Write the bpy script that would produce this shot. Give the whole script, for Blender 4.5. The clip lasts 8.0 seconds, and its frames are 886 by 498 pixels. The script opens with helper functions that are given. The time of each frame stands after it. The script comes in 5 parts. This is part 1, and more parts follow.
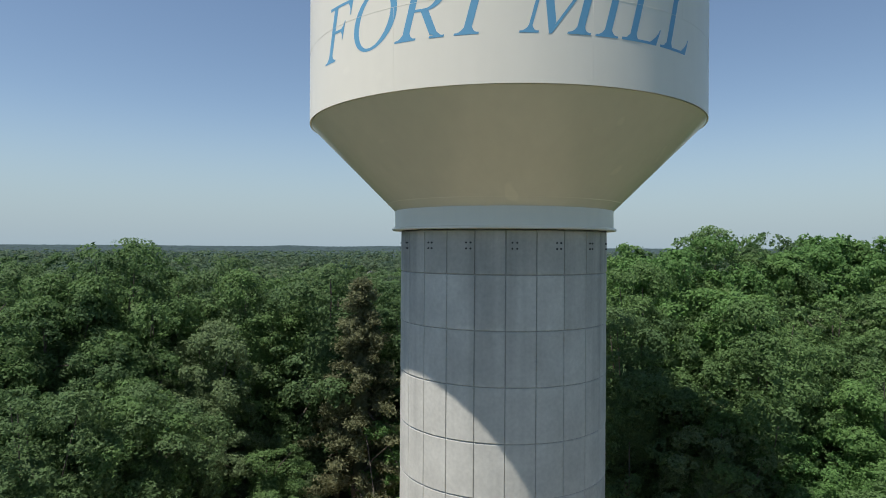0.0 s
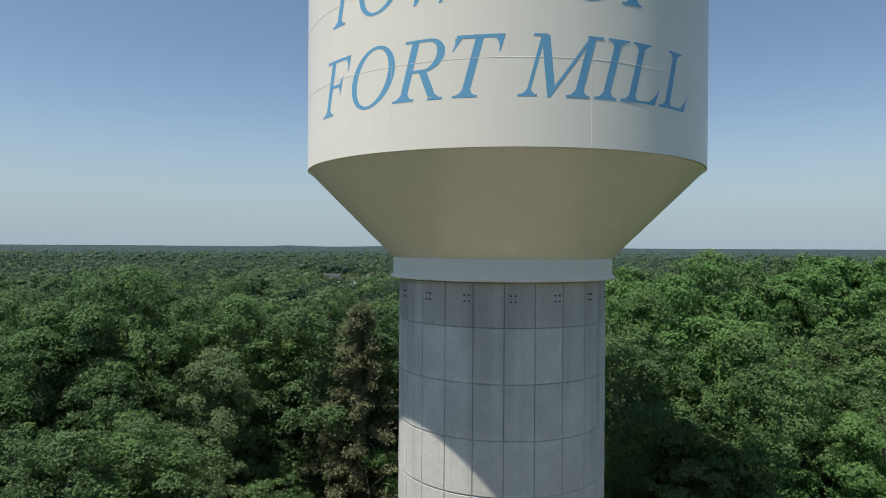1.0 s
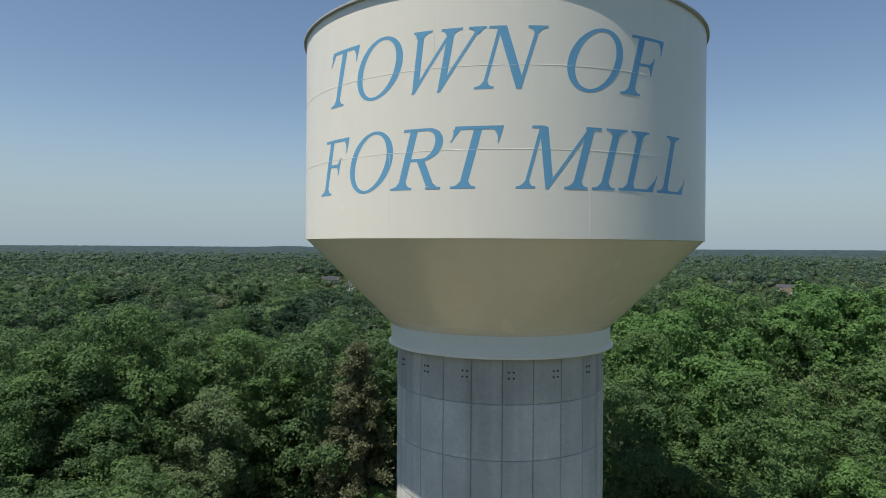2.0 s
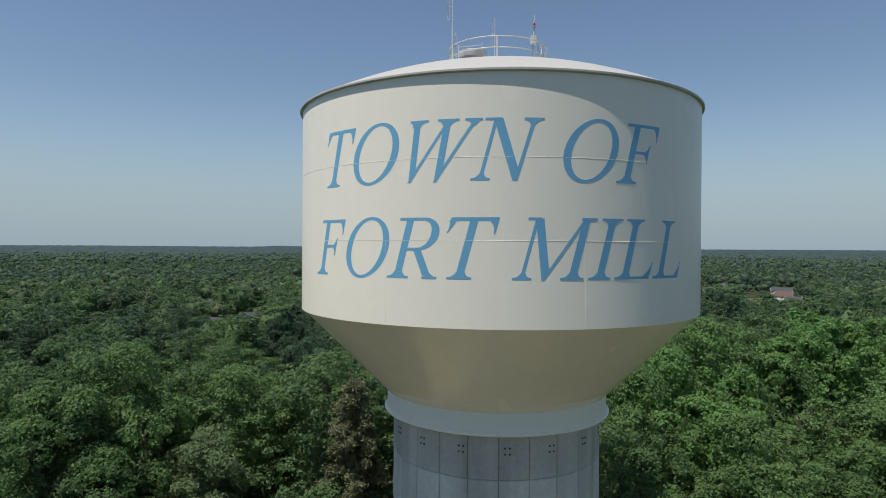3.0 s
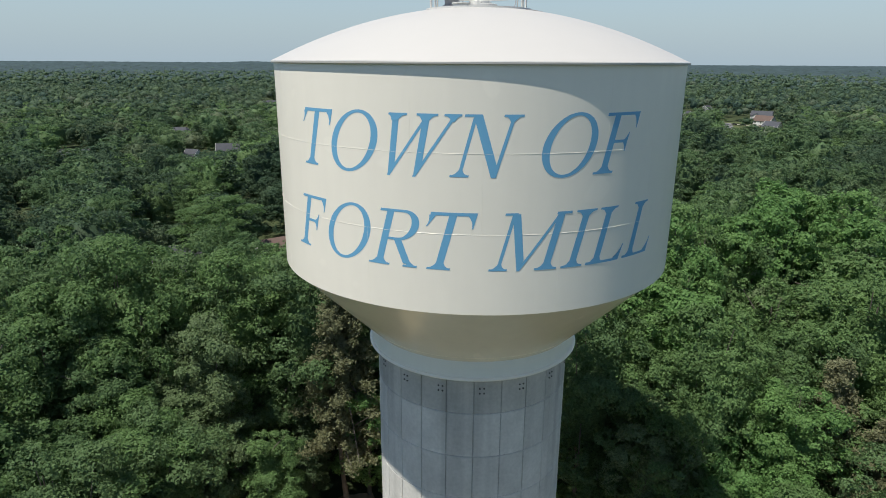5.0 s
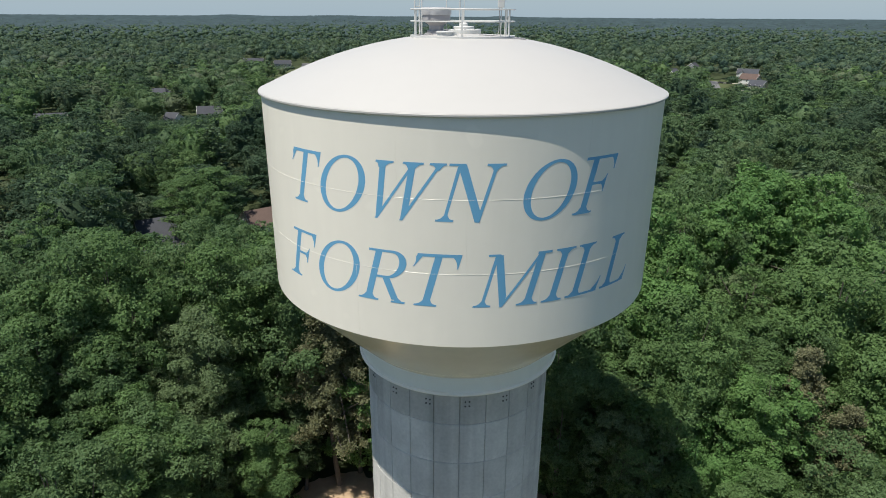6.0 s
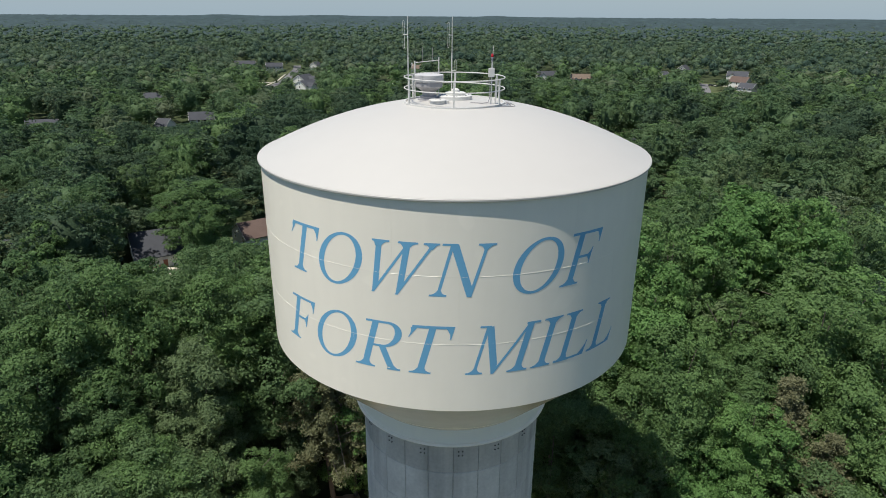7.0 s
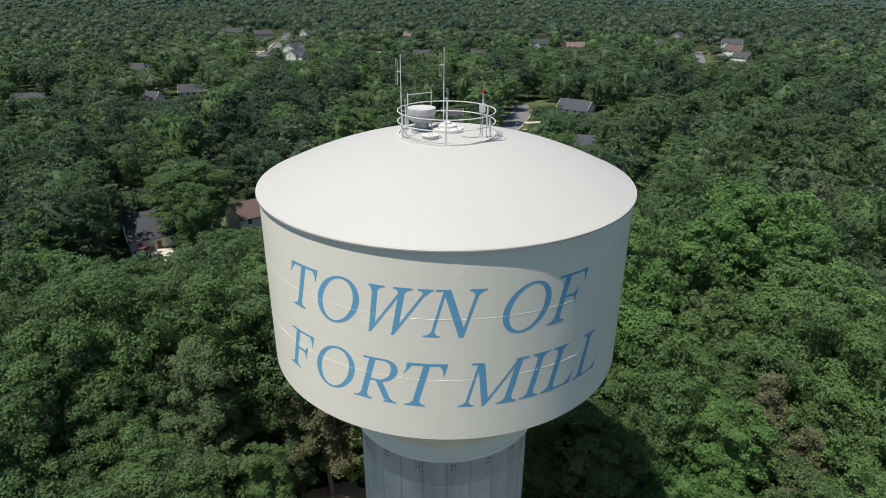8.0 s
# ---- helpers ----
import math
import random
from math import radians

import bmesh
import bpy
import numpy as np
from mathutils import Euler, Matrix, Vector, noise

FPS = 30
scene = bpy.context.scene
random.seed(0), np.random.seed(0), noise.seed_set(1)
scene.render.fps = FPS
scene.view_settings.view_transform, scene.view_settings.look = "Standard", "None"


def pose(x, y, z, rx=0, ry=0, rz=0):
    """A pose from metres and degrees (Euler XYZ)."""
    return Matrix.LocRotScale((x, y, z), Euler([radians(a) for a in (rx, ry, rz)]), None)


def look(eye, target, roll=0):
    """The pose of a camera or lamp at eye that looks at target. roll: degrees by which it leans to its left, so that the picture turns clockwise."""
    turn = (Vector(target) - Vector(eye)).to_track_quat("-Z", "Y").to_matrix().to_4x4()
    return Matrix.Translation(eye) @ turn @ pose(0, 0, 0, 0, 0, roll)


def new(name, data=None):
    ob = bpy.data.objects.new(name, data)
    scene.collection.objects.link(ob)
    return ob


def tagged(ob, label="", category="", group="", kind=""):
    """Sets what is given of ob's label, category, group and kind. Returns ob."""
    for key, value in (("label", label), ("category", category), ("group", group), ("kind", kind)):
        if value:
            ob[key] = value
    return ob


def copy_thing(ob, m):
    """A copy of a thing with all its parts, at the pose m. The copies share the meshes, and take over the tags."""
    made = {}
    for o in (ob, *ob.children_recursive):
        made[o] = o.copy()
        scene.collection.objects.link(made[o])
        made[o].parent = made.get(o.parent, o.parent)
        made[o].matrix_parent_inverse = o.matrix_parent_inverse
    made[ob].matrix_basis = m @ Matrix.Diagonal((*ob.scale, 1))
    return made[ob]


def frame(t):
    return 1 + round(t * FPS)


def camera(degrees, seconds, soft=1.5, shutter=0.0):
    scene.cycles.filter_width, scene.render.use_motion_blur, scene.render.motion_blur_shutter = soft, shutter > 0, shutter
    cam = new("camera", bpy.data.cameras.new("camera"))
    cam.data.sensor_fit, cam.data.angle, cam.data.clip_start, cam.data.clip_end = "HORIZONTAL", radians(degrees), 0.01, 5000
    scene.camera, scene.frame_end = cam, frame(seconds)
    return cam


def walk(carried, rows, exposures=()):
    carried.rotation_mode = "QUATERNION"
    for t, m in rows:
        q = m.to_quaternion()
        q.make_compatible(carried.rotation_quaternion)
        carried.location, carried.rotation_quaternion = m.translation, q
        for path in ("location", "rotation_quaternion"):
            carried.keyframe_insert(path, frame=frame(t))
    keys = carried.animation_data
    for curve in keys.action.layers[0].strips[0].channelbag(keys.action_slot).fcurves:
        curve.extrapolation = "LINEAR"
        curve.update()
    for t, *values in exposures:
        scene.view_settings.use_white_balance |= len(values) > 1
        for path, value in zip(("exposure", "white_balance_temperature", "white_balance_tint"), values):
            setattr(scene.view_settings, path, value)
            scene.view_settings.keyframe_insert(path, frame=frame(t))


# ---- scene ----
cam = camera(70.47, 8.0, soft=0.95)
LEAN = -0.35
PATH = [  # seconds, x, y, z, yaw, pitch
    (0.0, 0.000, -0.000, 28.600, 0.11, -0.17),
    (0.5, 0.055, 0.068, 29.319, 0.25, -0.22),
    (1.0, 0.039, 0.082, 30.913, 0.06, -0.19),
    (1.5, 0.018, 0.087, 32.564, -0.04, -0.18),
    (2.8, -0.008, 0.082, 36.877, -0.40, -0.18),
    (3.0, -0.028, 0.078, 37.531, -0.51, -0.23),
    (3.5, -0.094, 0.089, 39.092, -0.92, -1.37),
    (4.0, -0.050, 0.103, 40.681, -1.25, -5.20),
    (4.5, -0.037, 0.139, 42.387, -1.75, -11.75),
    (4.7, -0.045, 0.137, 43.010, -2.03, -13.97),
    (5.8, -0.070, 0.073, 46.683, -3.67, -20.40),
    (6.0, -0.070, 0.073, 47.333, -3.86, -20.55),
    (6.5, -0.092, 0.000, 48.923, -4.25, -20.62),
    (7.0, -0.117, 0.012, 50.513, -4.57, -20.60),
    (7.5, -0.137, 0.044, 52.216, -4.98, -21.06),
    (8.0, -0.125, 0.075, 53.883, -5.28, -23.57),
]
walk(cam, [(t, pose(x, y, z, 90 + pitch, 0, yaw) @ pose(0, 0, 0, 0, 0, -LEAN)) for t, x, y, z, yaw, pitch in PATH], [(0.0, 0.06), (1.0, 0.03), (3.0, -0.15), (3.5, -0.06), (4.5, 0.12), (6.0, 0.08), (6.8, 0.0), (8.0, -0.04)])

# ---- light ----
SUN_AZ, SUN_EL = 57.5, 69.0  # degrees to the left of the line from the tower to the start; height
sun_dir = Vector((-math.sin(radians(SUN_AZ)) * math.cos(radians(SUN_EL)), -math.cos(radians(SUN_AZ)) * math.cos(radians(SUN_EL)), math.sin(radians(SUN_EL))))
sun_data = bpy.data.lights.new("sun", "SUN")
sun_data.energy, sun_data.angle, sun_data.color = 5.6, radians(0.53), (1.0, 0.95, 0.86)
sun_lamp = new("sun", sun_data)
sun_lamp.matrix_world = look(sun_dir * 100, (0, 0, 0))

world = bpy.data.worlds.new("sky")
scene.world = world
world.use_nodes = True
wn = world.node_tree
sky = wn.nodes.new("ShaderNodeTexSky")
sky.sky_type = "NISHITA"
sky.sun_disc = False
sky.sun_elevation = radians(SUN_EL)
sky.sun_rotation = math.atan2(sun_dir.x, sun_dir.y)
sky.air_density, sky.dust_density, sky.ozone_density = 1.0, 0.2, 1.1
background = wn.nodes["Background"]
background.inputs["Strength"].default_value = 0.106
# the pale blue summer haze that lies along the horizon all round
coords = wn.nodes.new("ShaderNodeTexCoord")
height = wn.nodes.new("ShaderNodeSeparateXYZ")
wn.links.new(coords.outputs["Generated"], height.inputs[0])
thin = wn.nodes.new("ShaderNodeMapRange")
thin.interpolation_type = "SMOOTHSTEP"
thin.inputs["From Min"].default_value, thin.inputs["From Max"].default_value = -0.02, 0.22
thin.inputs["To Min"].default_value, thin.inputs["To Max"].default_value = 0.97, 0.0
wn.links.new(height.outputs["Z"], thin.inputs["Value"])
haze = wn.nodes.new("ShaderNodeMix")
haze.data_type = "RGBA"
haze.inputs["B"].default_value = (3.15, 4.12, 4.85, 1)
wn.links.new(thin.outputs[0], haze.inputs["Factor"])
wn.links.new(sky.outputs[0], haze.inputs["A"])
wn.links.new(haze.outputs["Result"], background.inputs["Color"])
scene.view_settings.exposure = 0.0

# ---- materials ----
def material(name, base, rough=0.6, metal=0.0, spread=0.12, grain=4.0, blotch=0.35, bump=0.15, bump_scale=30.0, island=0.0, per_object=0.0, spec=0.4, streak=0.0, gloss_spread=0.0, scuff=0.0):
    """A painted, stony or wooden surface: base colour varied at two scales, with fine relief."""
    mat = bpy.data.materials.new(name)
    mat.use_nodes = True
    nt = mat.node_tree
    bsdf = nt.nodes["Principled BSDF"]
    bsdf.inputs["Roughness"].default_value, bsdf.inputs["Metallic"].default_value = rough, metal
    bsdf.inputs["Specular IOR Level"].default_value = spec
    coords = nt.nodes.new("ShaderNodeTexCoord")

    def noise_node(scale, detail, stretch=1.0):
        vec = coords.outputs["Object"]
        if stretch != 1.0:
            mapping = nt.nodes.new("ShaderNodeMapping")
            mapping.inputs["Scale"].default_value = (1, 1, stretch)
            nt.links.new(vec, mapping.inputs["Vector"])
            vec = mapping.outputs[0]
        n = nt.nodes.new("ShaderNodeTexNoise")
        n.inputs["Scale"].default_value, n.inputs["Detail"].default_value = scale, detail
        nt.links.new(vec, n.inputs["Vector"])
        return n.outputs["Fac"]

    def math_node(op, a, b):
        m = nt.nodes.new("ShaderNodeMath")
        m.operation = op
        for k, v in enumerate((a, b)):
            if isinstance(v, (int, float)):
                m.inputs[k].default_value = v
            else:
                nt.links.new(v, m.inputs[k])
        return m.outputs[0]

    total = math_node("MULTIPLY_ADD", noise_node(grain, 6), spread)
    total.node.inputs[2].default_value = 1 - spread / 2
    big = math_node("MULTIPLY_ADD", noise_node(blotch, 3), spread * 1.4)
    big.node.inputs[2].default_value = 1 - spread * 0.7
    total = math_node("MULTIPLY", total, big)
    if streak:
        s = math_node("MULTIPLY_ADD", noise_node(2.2, 5, 0.12), streak)
        s.node.inputs[2].default_value = 1 - streak / 2
        total = math_node("MULTIPLY", total, s)
    if island:
        geo = nt.nodes.new("ShaderNodeNewGeometry")
        s = math_node("MULTIPLY_ADD", geo.outputs["Random Per Island"], island)
        s.node.inputs[2].default_value = 1 - island / 2
        total = math_node("MULTIPLY", total, s)
    if per_object:
        info = nt.nodes.new("ShaderNodeObjectInfo")
        s = math_node("MULTIPLY_ADD", info.outputs["Random"], per_object)
        s.node.inputs[2].default_value = 1 - per_object / 2
        total = math_node("MULTIPLY", total, s)
    mix = nt.nodes.new("ShaderNodeVectorMath")
    mix.operation = "SCALE"
    mix.inputs[0].default_value = base
    nt.links.new(total, mix.inputs["Scale"])
    nt.links.new(mix.outputs[0], bsdf.inputs["Base Color"])
    if scuff:  # touched-up spots in the paint
        spot = nt.nodes.new("ShaderNodeMapRange")
        spot.inputs["From Min"].default_value, spot.inputs["From Max"].default_value = 0.67, 0.70
        spot.inputs["To Min"].default_value, spot.inputs["To Max"].default_value = 1.0, 1.0 + scuff
        nt.links.new(noise_node(0.75, 1), spot.inputs["Value"])
        nt.links.new(math_node("MULTIPLY", total, spot.outputs[0]), mix.inputs["Scale"])
    if gloss_spread:
        g = math_node("MULTIPLY_ADD", noise_node(0.9, 4), gloss_spread)
        g.node.inputs[2].default_value = rough - gloss_spread / 2
        nt.links.new(g, bsdf.inputs["Roughness"])
    if bump:
        b = nt.nodes.new("ShaderNodeBump")
        b.inputs["Strength"].default_value, b.inputs["Distance"].default_value = bump, 0.02
        nt.links.new(noise_node(bump_scale, 4), b.inputs["Height"])
        nt.links.new(b.outputs[0], bsdf.inputs["Normal"])
    return mat


def leaf_material(name, base, warm, island=0.34, per_object=0.5, patch=0.12, through_light=0.4, tuft=2.2, relief=0.10, dip=0.72):
    """Leaves: two greens mixed by tree and by leaf, a little light let through."""
    mat = bpy.data.materials.new(name)
    mat.use_nodes = True
    nt = mat.node_tree
    bsdf = nt.nodes["Principled BSDF"]
    bsdf.inputs["Roughness"].default_value = 0.6
    bsdf.inputs["Specular IOR Level"].default_value = 0.08
    info, geo, coords = nt.nodes.new("ShaderNodeObjectInfo"), nt.nodes.new("ShaderNodeNewGeometry"), nt.nodes.new("ShaderNodeTexCoord")
    n = nt.nodes.new("ShaderNodeTexNoise")
    n.inputs["Scale"].default_value, n.inputs["Detail"].default_value = patch, 2
    nt.links.new(geo.outputs["Position"], n.inputs["Vector"])
    ramp = nt.nodes.new("ShaderNodeMapRange")
    ramp.inputs["From Min"].default_value, ramp.inputs["From Max"].default_value = 0.32, 0.68
    nt.links.new(n.outputs["Fac"], ramp.inputs["Value"])
    blend = nt.nodes.new("ShaderNodeMix")
    blend.data_type = "FLOAT"
    blend.inputs["Factor"].default_value = 0.6 if per_object else 0.0
    nt.links.new(ramp.outputs[0], blend.inputs["A"])
    nt.links.new(info.outputs["Random"], blend.inputs["B"])
    mix = nt.nodes.new("ShaderNodeMix")
    mix.data_type = "RGBA"
    nt.links.new(blend.outputs["Result"], mix.inputs["Factor"])
    mix.inputs["A"].default_value, mix.inputs["B"].default_value = (*base, 1), (*warm, 1)
    val = nt.nodes.new("ShaderNodeMath")
    val.operation = "MULTIPLY_ADD"
    nt.links.new(geo.outputs["Random Per Island"], val.inputs[0])
    val.inputs[1].default_value, val.inputs[2].default_value = island, 1 - island / 2
    sc = nt.nodes.new("ShaderNodeVectorMath")
    sc.operation = "SCALE"
    nt.links.new(mix.outputs["Result"], sc.inputs[0])
    nt.links.new(val.outputs[0], sc.inputs["Scale"])
    nt.links.new(sc.outputs[0], bsdf.inputs["Base Color"])
    fine = nt.nodes.new("ShaderNodeTexNoise")
    fine.inputs["Scale"].default_value, fine.inputs["Detail"].default_value = tuft, 3
    nt.links.new(geo.outputs["Position"], fine.inputs["Vector"])
    # fine specks in the colour imitate the dark gaps between leaves
    lift = nt.nodes.new("ShaderNodeMapRange")
    lift.inputs["From Min"].default_value, lift.inputs["From Max"].default_value = 0.3, 0.7
    lift.inputs["To Min"].default_value, lift.inputs["To Max"].default_value = dip, 2 - dip
    nt.links.new(fine.outputs["Fac"], lift.inputs["Value"])
    both = nt.nodes.new("ShaderNodeMath")
    both.operation = "MULTIPLY"
    nt.links.new(val.outputs[0], both.inputs[0])
    nt.links.new(lift.outputs[0], both.inputs[1])
    nt.links.new(both.outputs[0], sc.inputs["Scale"])
    relief_node = nt.nodes.new("ShaderNodeBump")
    relief_node.inputs["Strength"].default_value, relief_node.inputs["Distance"].default_value = 1.0, relief
    nt.links.new(fine.outputs["Fac"], relief_node.inputs["Height"])
    nt.links.new(relief_node.outputs[0], bsdf.inputs["Normal"])
    if through_light:
        tr = nt.nodes.new("ShaderNodeBsdfTranslucent")
        thin = nt.nodes.new("ShaderNodeVectorMath")
        thin.operation = "SCALE"
        thin.inputs["Scale"].default_value = through_light
        nt.links.new(sc.outputs[0], thin.inputs[0])
        nt.links.new(thin.outputs[0], tr.inputs["Color"])
        ms = nt.nodes.new("ShaderNodeAddShader")
        nt.links.new(bsdf.outputs[0], ms.inputs[0])
        nt.links.new(tr.outputs[0], ms.inputs[1])
        nt.links.new(ms.outputs[0], nt.nodes["Material Output"].inputs["Surface"])
    return mat


def concrete_material(name, base, tone, stain):
    """Cast panels: each a little different, smears of mortar by the joints, dark runs from the top."""
    mat = bpy.data.materials.new(name)
    mat.use_nodes = True
    nt = mat.node_tree
    bsdf = nt.nodes["Principled BSDF"]
    bsdf.inputs["Roughness"].default_value, bsdf.inputs["Specular IOR Level"].default_value = 0.85, 0.25
    geo, info, coords = nt.nodes.new("ShaderNodeNewGeometry"), nt.nodes.new("ShaderNodeObjectInfo"), nt.nodes.new("ShaderNodeTexCoord")

    def spots(scale, detail, stretch=1.0):
        mapping = nt.nodes.new("ShaderNodeMapping")
        mapping.inputs["Scale"].default_value = (1, 1, stretch)
        nt.links.new(geo.outputs["Position"], mapping.inputs["Vector"])
        n = nt.nodes.new("ShaderNodeTexNoise")
        n.inputs["Scale"].default_value, n.inputs["Detail"].default_value = scale, detail
        nt.links.new(mapping.outputs[0], n.inputs["Vector"])
        return n.outputs["Fac"]

    def ramp(value, a, b, c, d):
        m = nt.nodes.new("ShaderNodeMapRange")
        m.inputs["From Min"].default_value, m.inputs["From Max"].default_value = a, b
        m.inputs["To Min"].default_value, m.inputs["To Max"].default_value = c, d
        nt.links.new(value, m.inputs["Value"])
        return m.outputs[0]

    def times(a, b):
        m = nt.nodes.new("ShaderNodeMath")
        m.operation = "MULTIPLY"
        nt.links.new(a, m.inputs[0])
        nt.links.new(b, m.inputs[1])
        return m.outputs[0]

    own, world_xyz = nt.nodes.new("ShaderNodeSeparateXYZ"), nt.nodes.new("ShaderNodeSeparateXYZ")
    nt.links.new(coords.outputs["Object"], own.inputs[0])
    nt.links.new(geo.outputs["Position"], world_xyz.inputs[0])
    runs = times(ramp(spots(0.9, 4, 0.05), 0.50, 0.66, 0, 1), ramp(world_xyz.outputs["Z"], 17, 29, 0.15, 1))
    smears = times(ramp(own.outputs["Z"], 0.02, 0.22, 1, 0), ramp(spots(2.2, 4, 0.6), 0.48, 0.62, 0, 1))
    total = times(ramp(spots(6, 6), 0.25, 0.75, 0.92, 1.08), ramp(spots(0.7, 3), 0.3, 0.7, 0.90, 1.08))
    total = times(total, ramp(info.outputs["Random"], 0, 1, 1 - tone, 1 + tone))
    total = times(total, ramp(runs, 0, 1, 1, 1 - stain))
    total = times(total, ramp(smears, 0, 1, 1, 1.16))
    total = times(total, ramp(spots(1.6, 5, 0.15), 0.3, 0.7, 0.96, 1.03))
    mix = nt.nodes.new("ShaderNodeVectorMath")
    mix.operation = "SCALE"
    mix.inputs[0].default_value = base
    nt.links.new(total, mix.inputs["Scale"])
    nt.links.new(mix.outputs[0], bsdf.inputs["Base Color"])
    b = nt.nodes.new("ShaderNodeBump")
    b.inputs["Strength"].default_value, b.inputs["Distance"].default_value = 0.25, 0.02
    nt.links.new(spots(18, 4), b.inputs["Height"])
    nt.links.new(b.outputs[0], bsdf.inputs["Normal"])
    return mat


CREAM = material("cream_tank_paint", (0.86, 0.81, 0.70), 0.38, spread=0.05, grain=1.2, blotch=0.12, bump=0.03, bump_scale=3, spec=0.5, streak=0.06, gloss_spread=0.2, scuff=0.03)
# the wall's cream, its colour warmed for light bounced up onto the underside
CONE_BOUNCE_PAINT = material("cone_bounce_paint", (0.82, 0.745, 0.60), 0.22, spread=0.05, grain=0.8, blotch=0.15, bump=0.03, bump_scale=2, spec=0.5, streak=0.10, gloss_spread=0.14, scuff=0.08)
# white paint with its base colour dimmed to offset the full sun on top
DIMMED_ROOF = material("dimmed_roof_paint", (0.462, 0.450, 0.424), 0.45, spread=0.04, grain=1.5, blotch=0.2, bump=0.03, bump_scale=2, spec=0.4)
WHITE_STEEL = material("white_painted_steel", (0.60, 0.595, 0.565), 0.4, spread=0.06, grain=8, bump=0.05)
GREY_STEEL = material("grey_vent_steel", (0.34, 0.33, 0.335), 0.5, metal=0.0, spread=0.08, grain=6, bump=0.05)
PALE_STEEL = material("pale_vent_steel", (0.50, 0.49, 0.49), 0.5, spread=0.08, grain=6, bump=0.05)
LETTER_BLUE = material("blue_letter_paint", (0.15, 0.39, 0.60), 0.38, spread=0.07, grain=1.5, blotch=0.3, bump=0.02, bump_scale=4, spec=0.5)
CONCRETE = concrete_material("cast_concrete", (0.585, 0.57, 0.525), 0.05, 0.24)
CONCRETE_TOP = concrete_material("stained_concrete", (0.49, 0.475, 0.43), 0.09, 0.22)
JOINT = material("joint_concrete", (0.33, 0.33, 0.32), 0.9, spread=0.1, grain=8, bump=0.2, spec=0.2)
SKIRT_PAINT = material("grey_skirt_paint", (0.86, 0.82, 0.71), 0.45, spread=0.05, grain=2, bump=0.03, streak=0.06)
DARK = material("dark_hole", (0.03, 0.03, 0.035), 0.8, spread=0.1, bump=0)
RED_GLASS = material("red_lamp_glass", (0.45, 0.02, 0.03), 0.2, spread=0.1, bump=0, spec=0.6)
BARK = material("bark", (0.12, 0.105, 0.09), 0.9, spread=0.4, grain=6, blotch=1.0, bump=0.5, bump_scale=12, spec=0.2)
FLOOR = material("forest_floor", (0.046, 0.060, 0.028), 0.95, spread=0.6, grain=0.6, blotch=0.05, bump=0.5, bump_scale=3, spec=0.1)
DIRT = material("red_dirt", (0.44, 0.32, 0.21), 0.95, spread=0.4, grain=1.6, blotch=0.3, bump=0.4, bump_scale=8, spec=0.1)
GRASS = material("lawn", (0.080, 0.098, 0.045), 0.95, spread=0.5, grain=1.2, blotch=0.15, bump=0.5, bump_scale=20, spec=0.1)
ASPHALT = material("asphalt", (0.16, 0.16, 0.165), 0.9, spread=0.2, grain=2, blotch=0.2, bump=0.2, bump_scale=25, spec=0.2)
PAVING = material("pale_concrete_paving", (0.50, 0.47, 0.40), 0.9, spread=0.2, grain=2, blotch=0.3, bump=0.2, spec=0.2)
SHINGLE_GREY = material("grey_shingles", (0.062, 0.066, 0.076), 0.9, spread=0.3, grain=3, blotch=0.4, bump=0.5, bump_scale=6, per_object=0.2, spec=0.2)
SHINGLE_BROWN = material("brown_shingles", (0.115, 0.082, 0.07), 0.9, spread=0.25, grain=3, blotch=0.4, bump=0.5, bump_scale=6, spec=0.2)
SHINGLE_TAN = material("tan_shingles", (0.16, 0.125, 0.10), 0.9, spread=0.25, grain=3, blotch=0.4, bump=0.5, bump_scale=6, spec=0.2)
SIDING_WHITE = material("white_siding", (0.74, 0.73, 0.70), 0.6, spread=0.06, grain=2, bump=0.2, bump_scale=4)
SIDING_GREY = material("grey_siding", (0.40, 0.41, 0.42), 0.6, spread=0.08, grain=2, bump=0.2, bump_scale=4)
BRICK_RED = material("red_brick", (0.27, 0.11, 0.08), 0.85, spread=0.2, grain=6, bump=0.3, bump_scale=10)
PANE = material("window_glass", (0.03, 0.035, 0.04), 0.06, spread=0.05, bump=0, spec=0.6)
CAR_WHITE = material("white_car_paint", (0.8, 0.8, 0.8), 0.25, spread=0.03, bump=0, spec=0.6)
CAR_DARK = material("dark_car_paint", (0.06, 0.06, 0.07), 0.25, spread=0.03, bump=0, spec=0.6)
CAR_RED = material("faded_red_paint", (0.36, 0.13, 0.12), 0.4, spread=0.1, bump=0, spec=0.5)
RUBBER = material("rubber", (0.02, 0.02, 0.02), 0.8, spread=0.1, bump=0)
FINE = dict(through_light=0.85, tuft=6.5, relief=0.05, dip=0.7)
LEAF = leaf_material("leaves", (0.050, 0.087, 0.033), (0.082, 0.136, 0.049), **FINE)
# a darker leaf colour, given to more of the trees on the left
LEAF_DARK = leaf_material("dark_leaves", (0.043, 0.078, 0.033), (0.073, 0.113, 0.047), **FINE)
LEAF_BRIGHT = leaf_material("bright_leaves", (0.060, 0.123, 0.039), (0.086, 0.145, 0.048), **FINE)
LEAF_PALE = leaf_material("pale_leaves", (0.070, 0.104, 0.048), (0.089, 0.121, 0.059), **FINE)
NEEDLE = leaf_material("pine_needles", (0.051, 0.084, 0.042), (0.074, 0.103, 0.051), through_light=0.7)
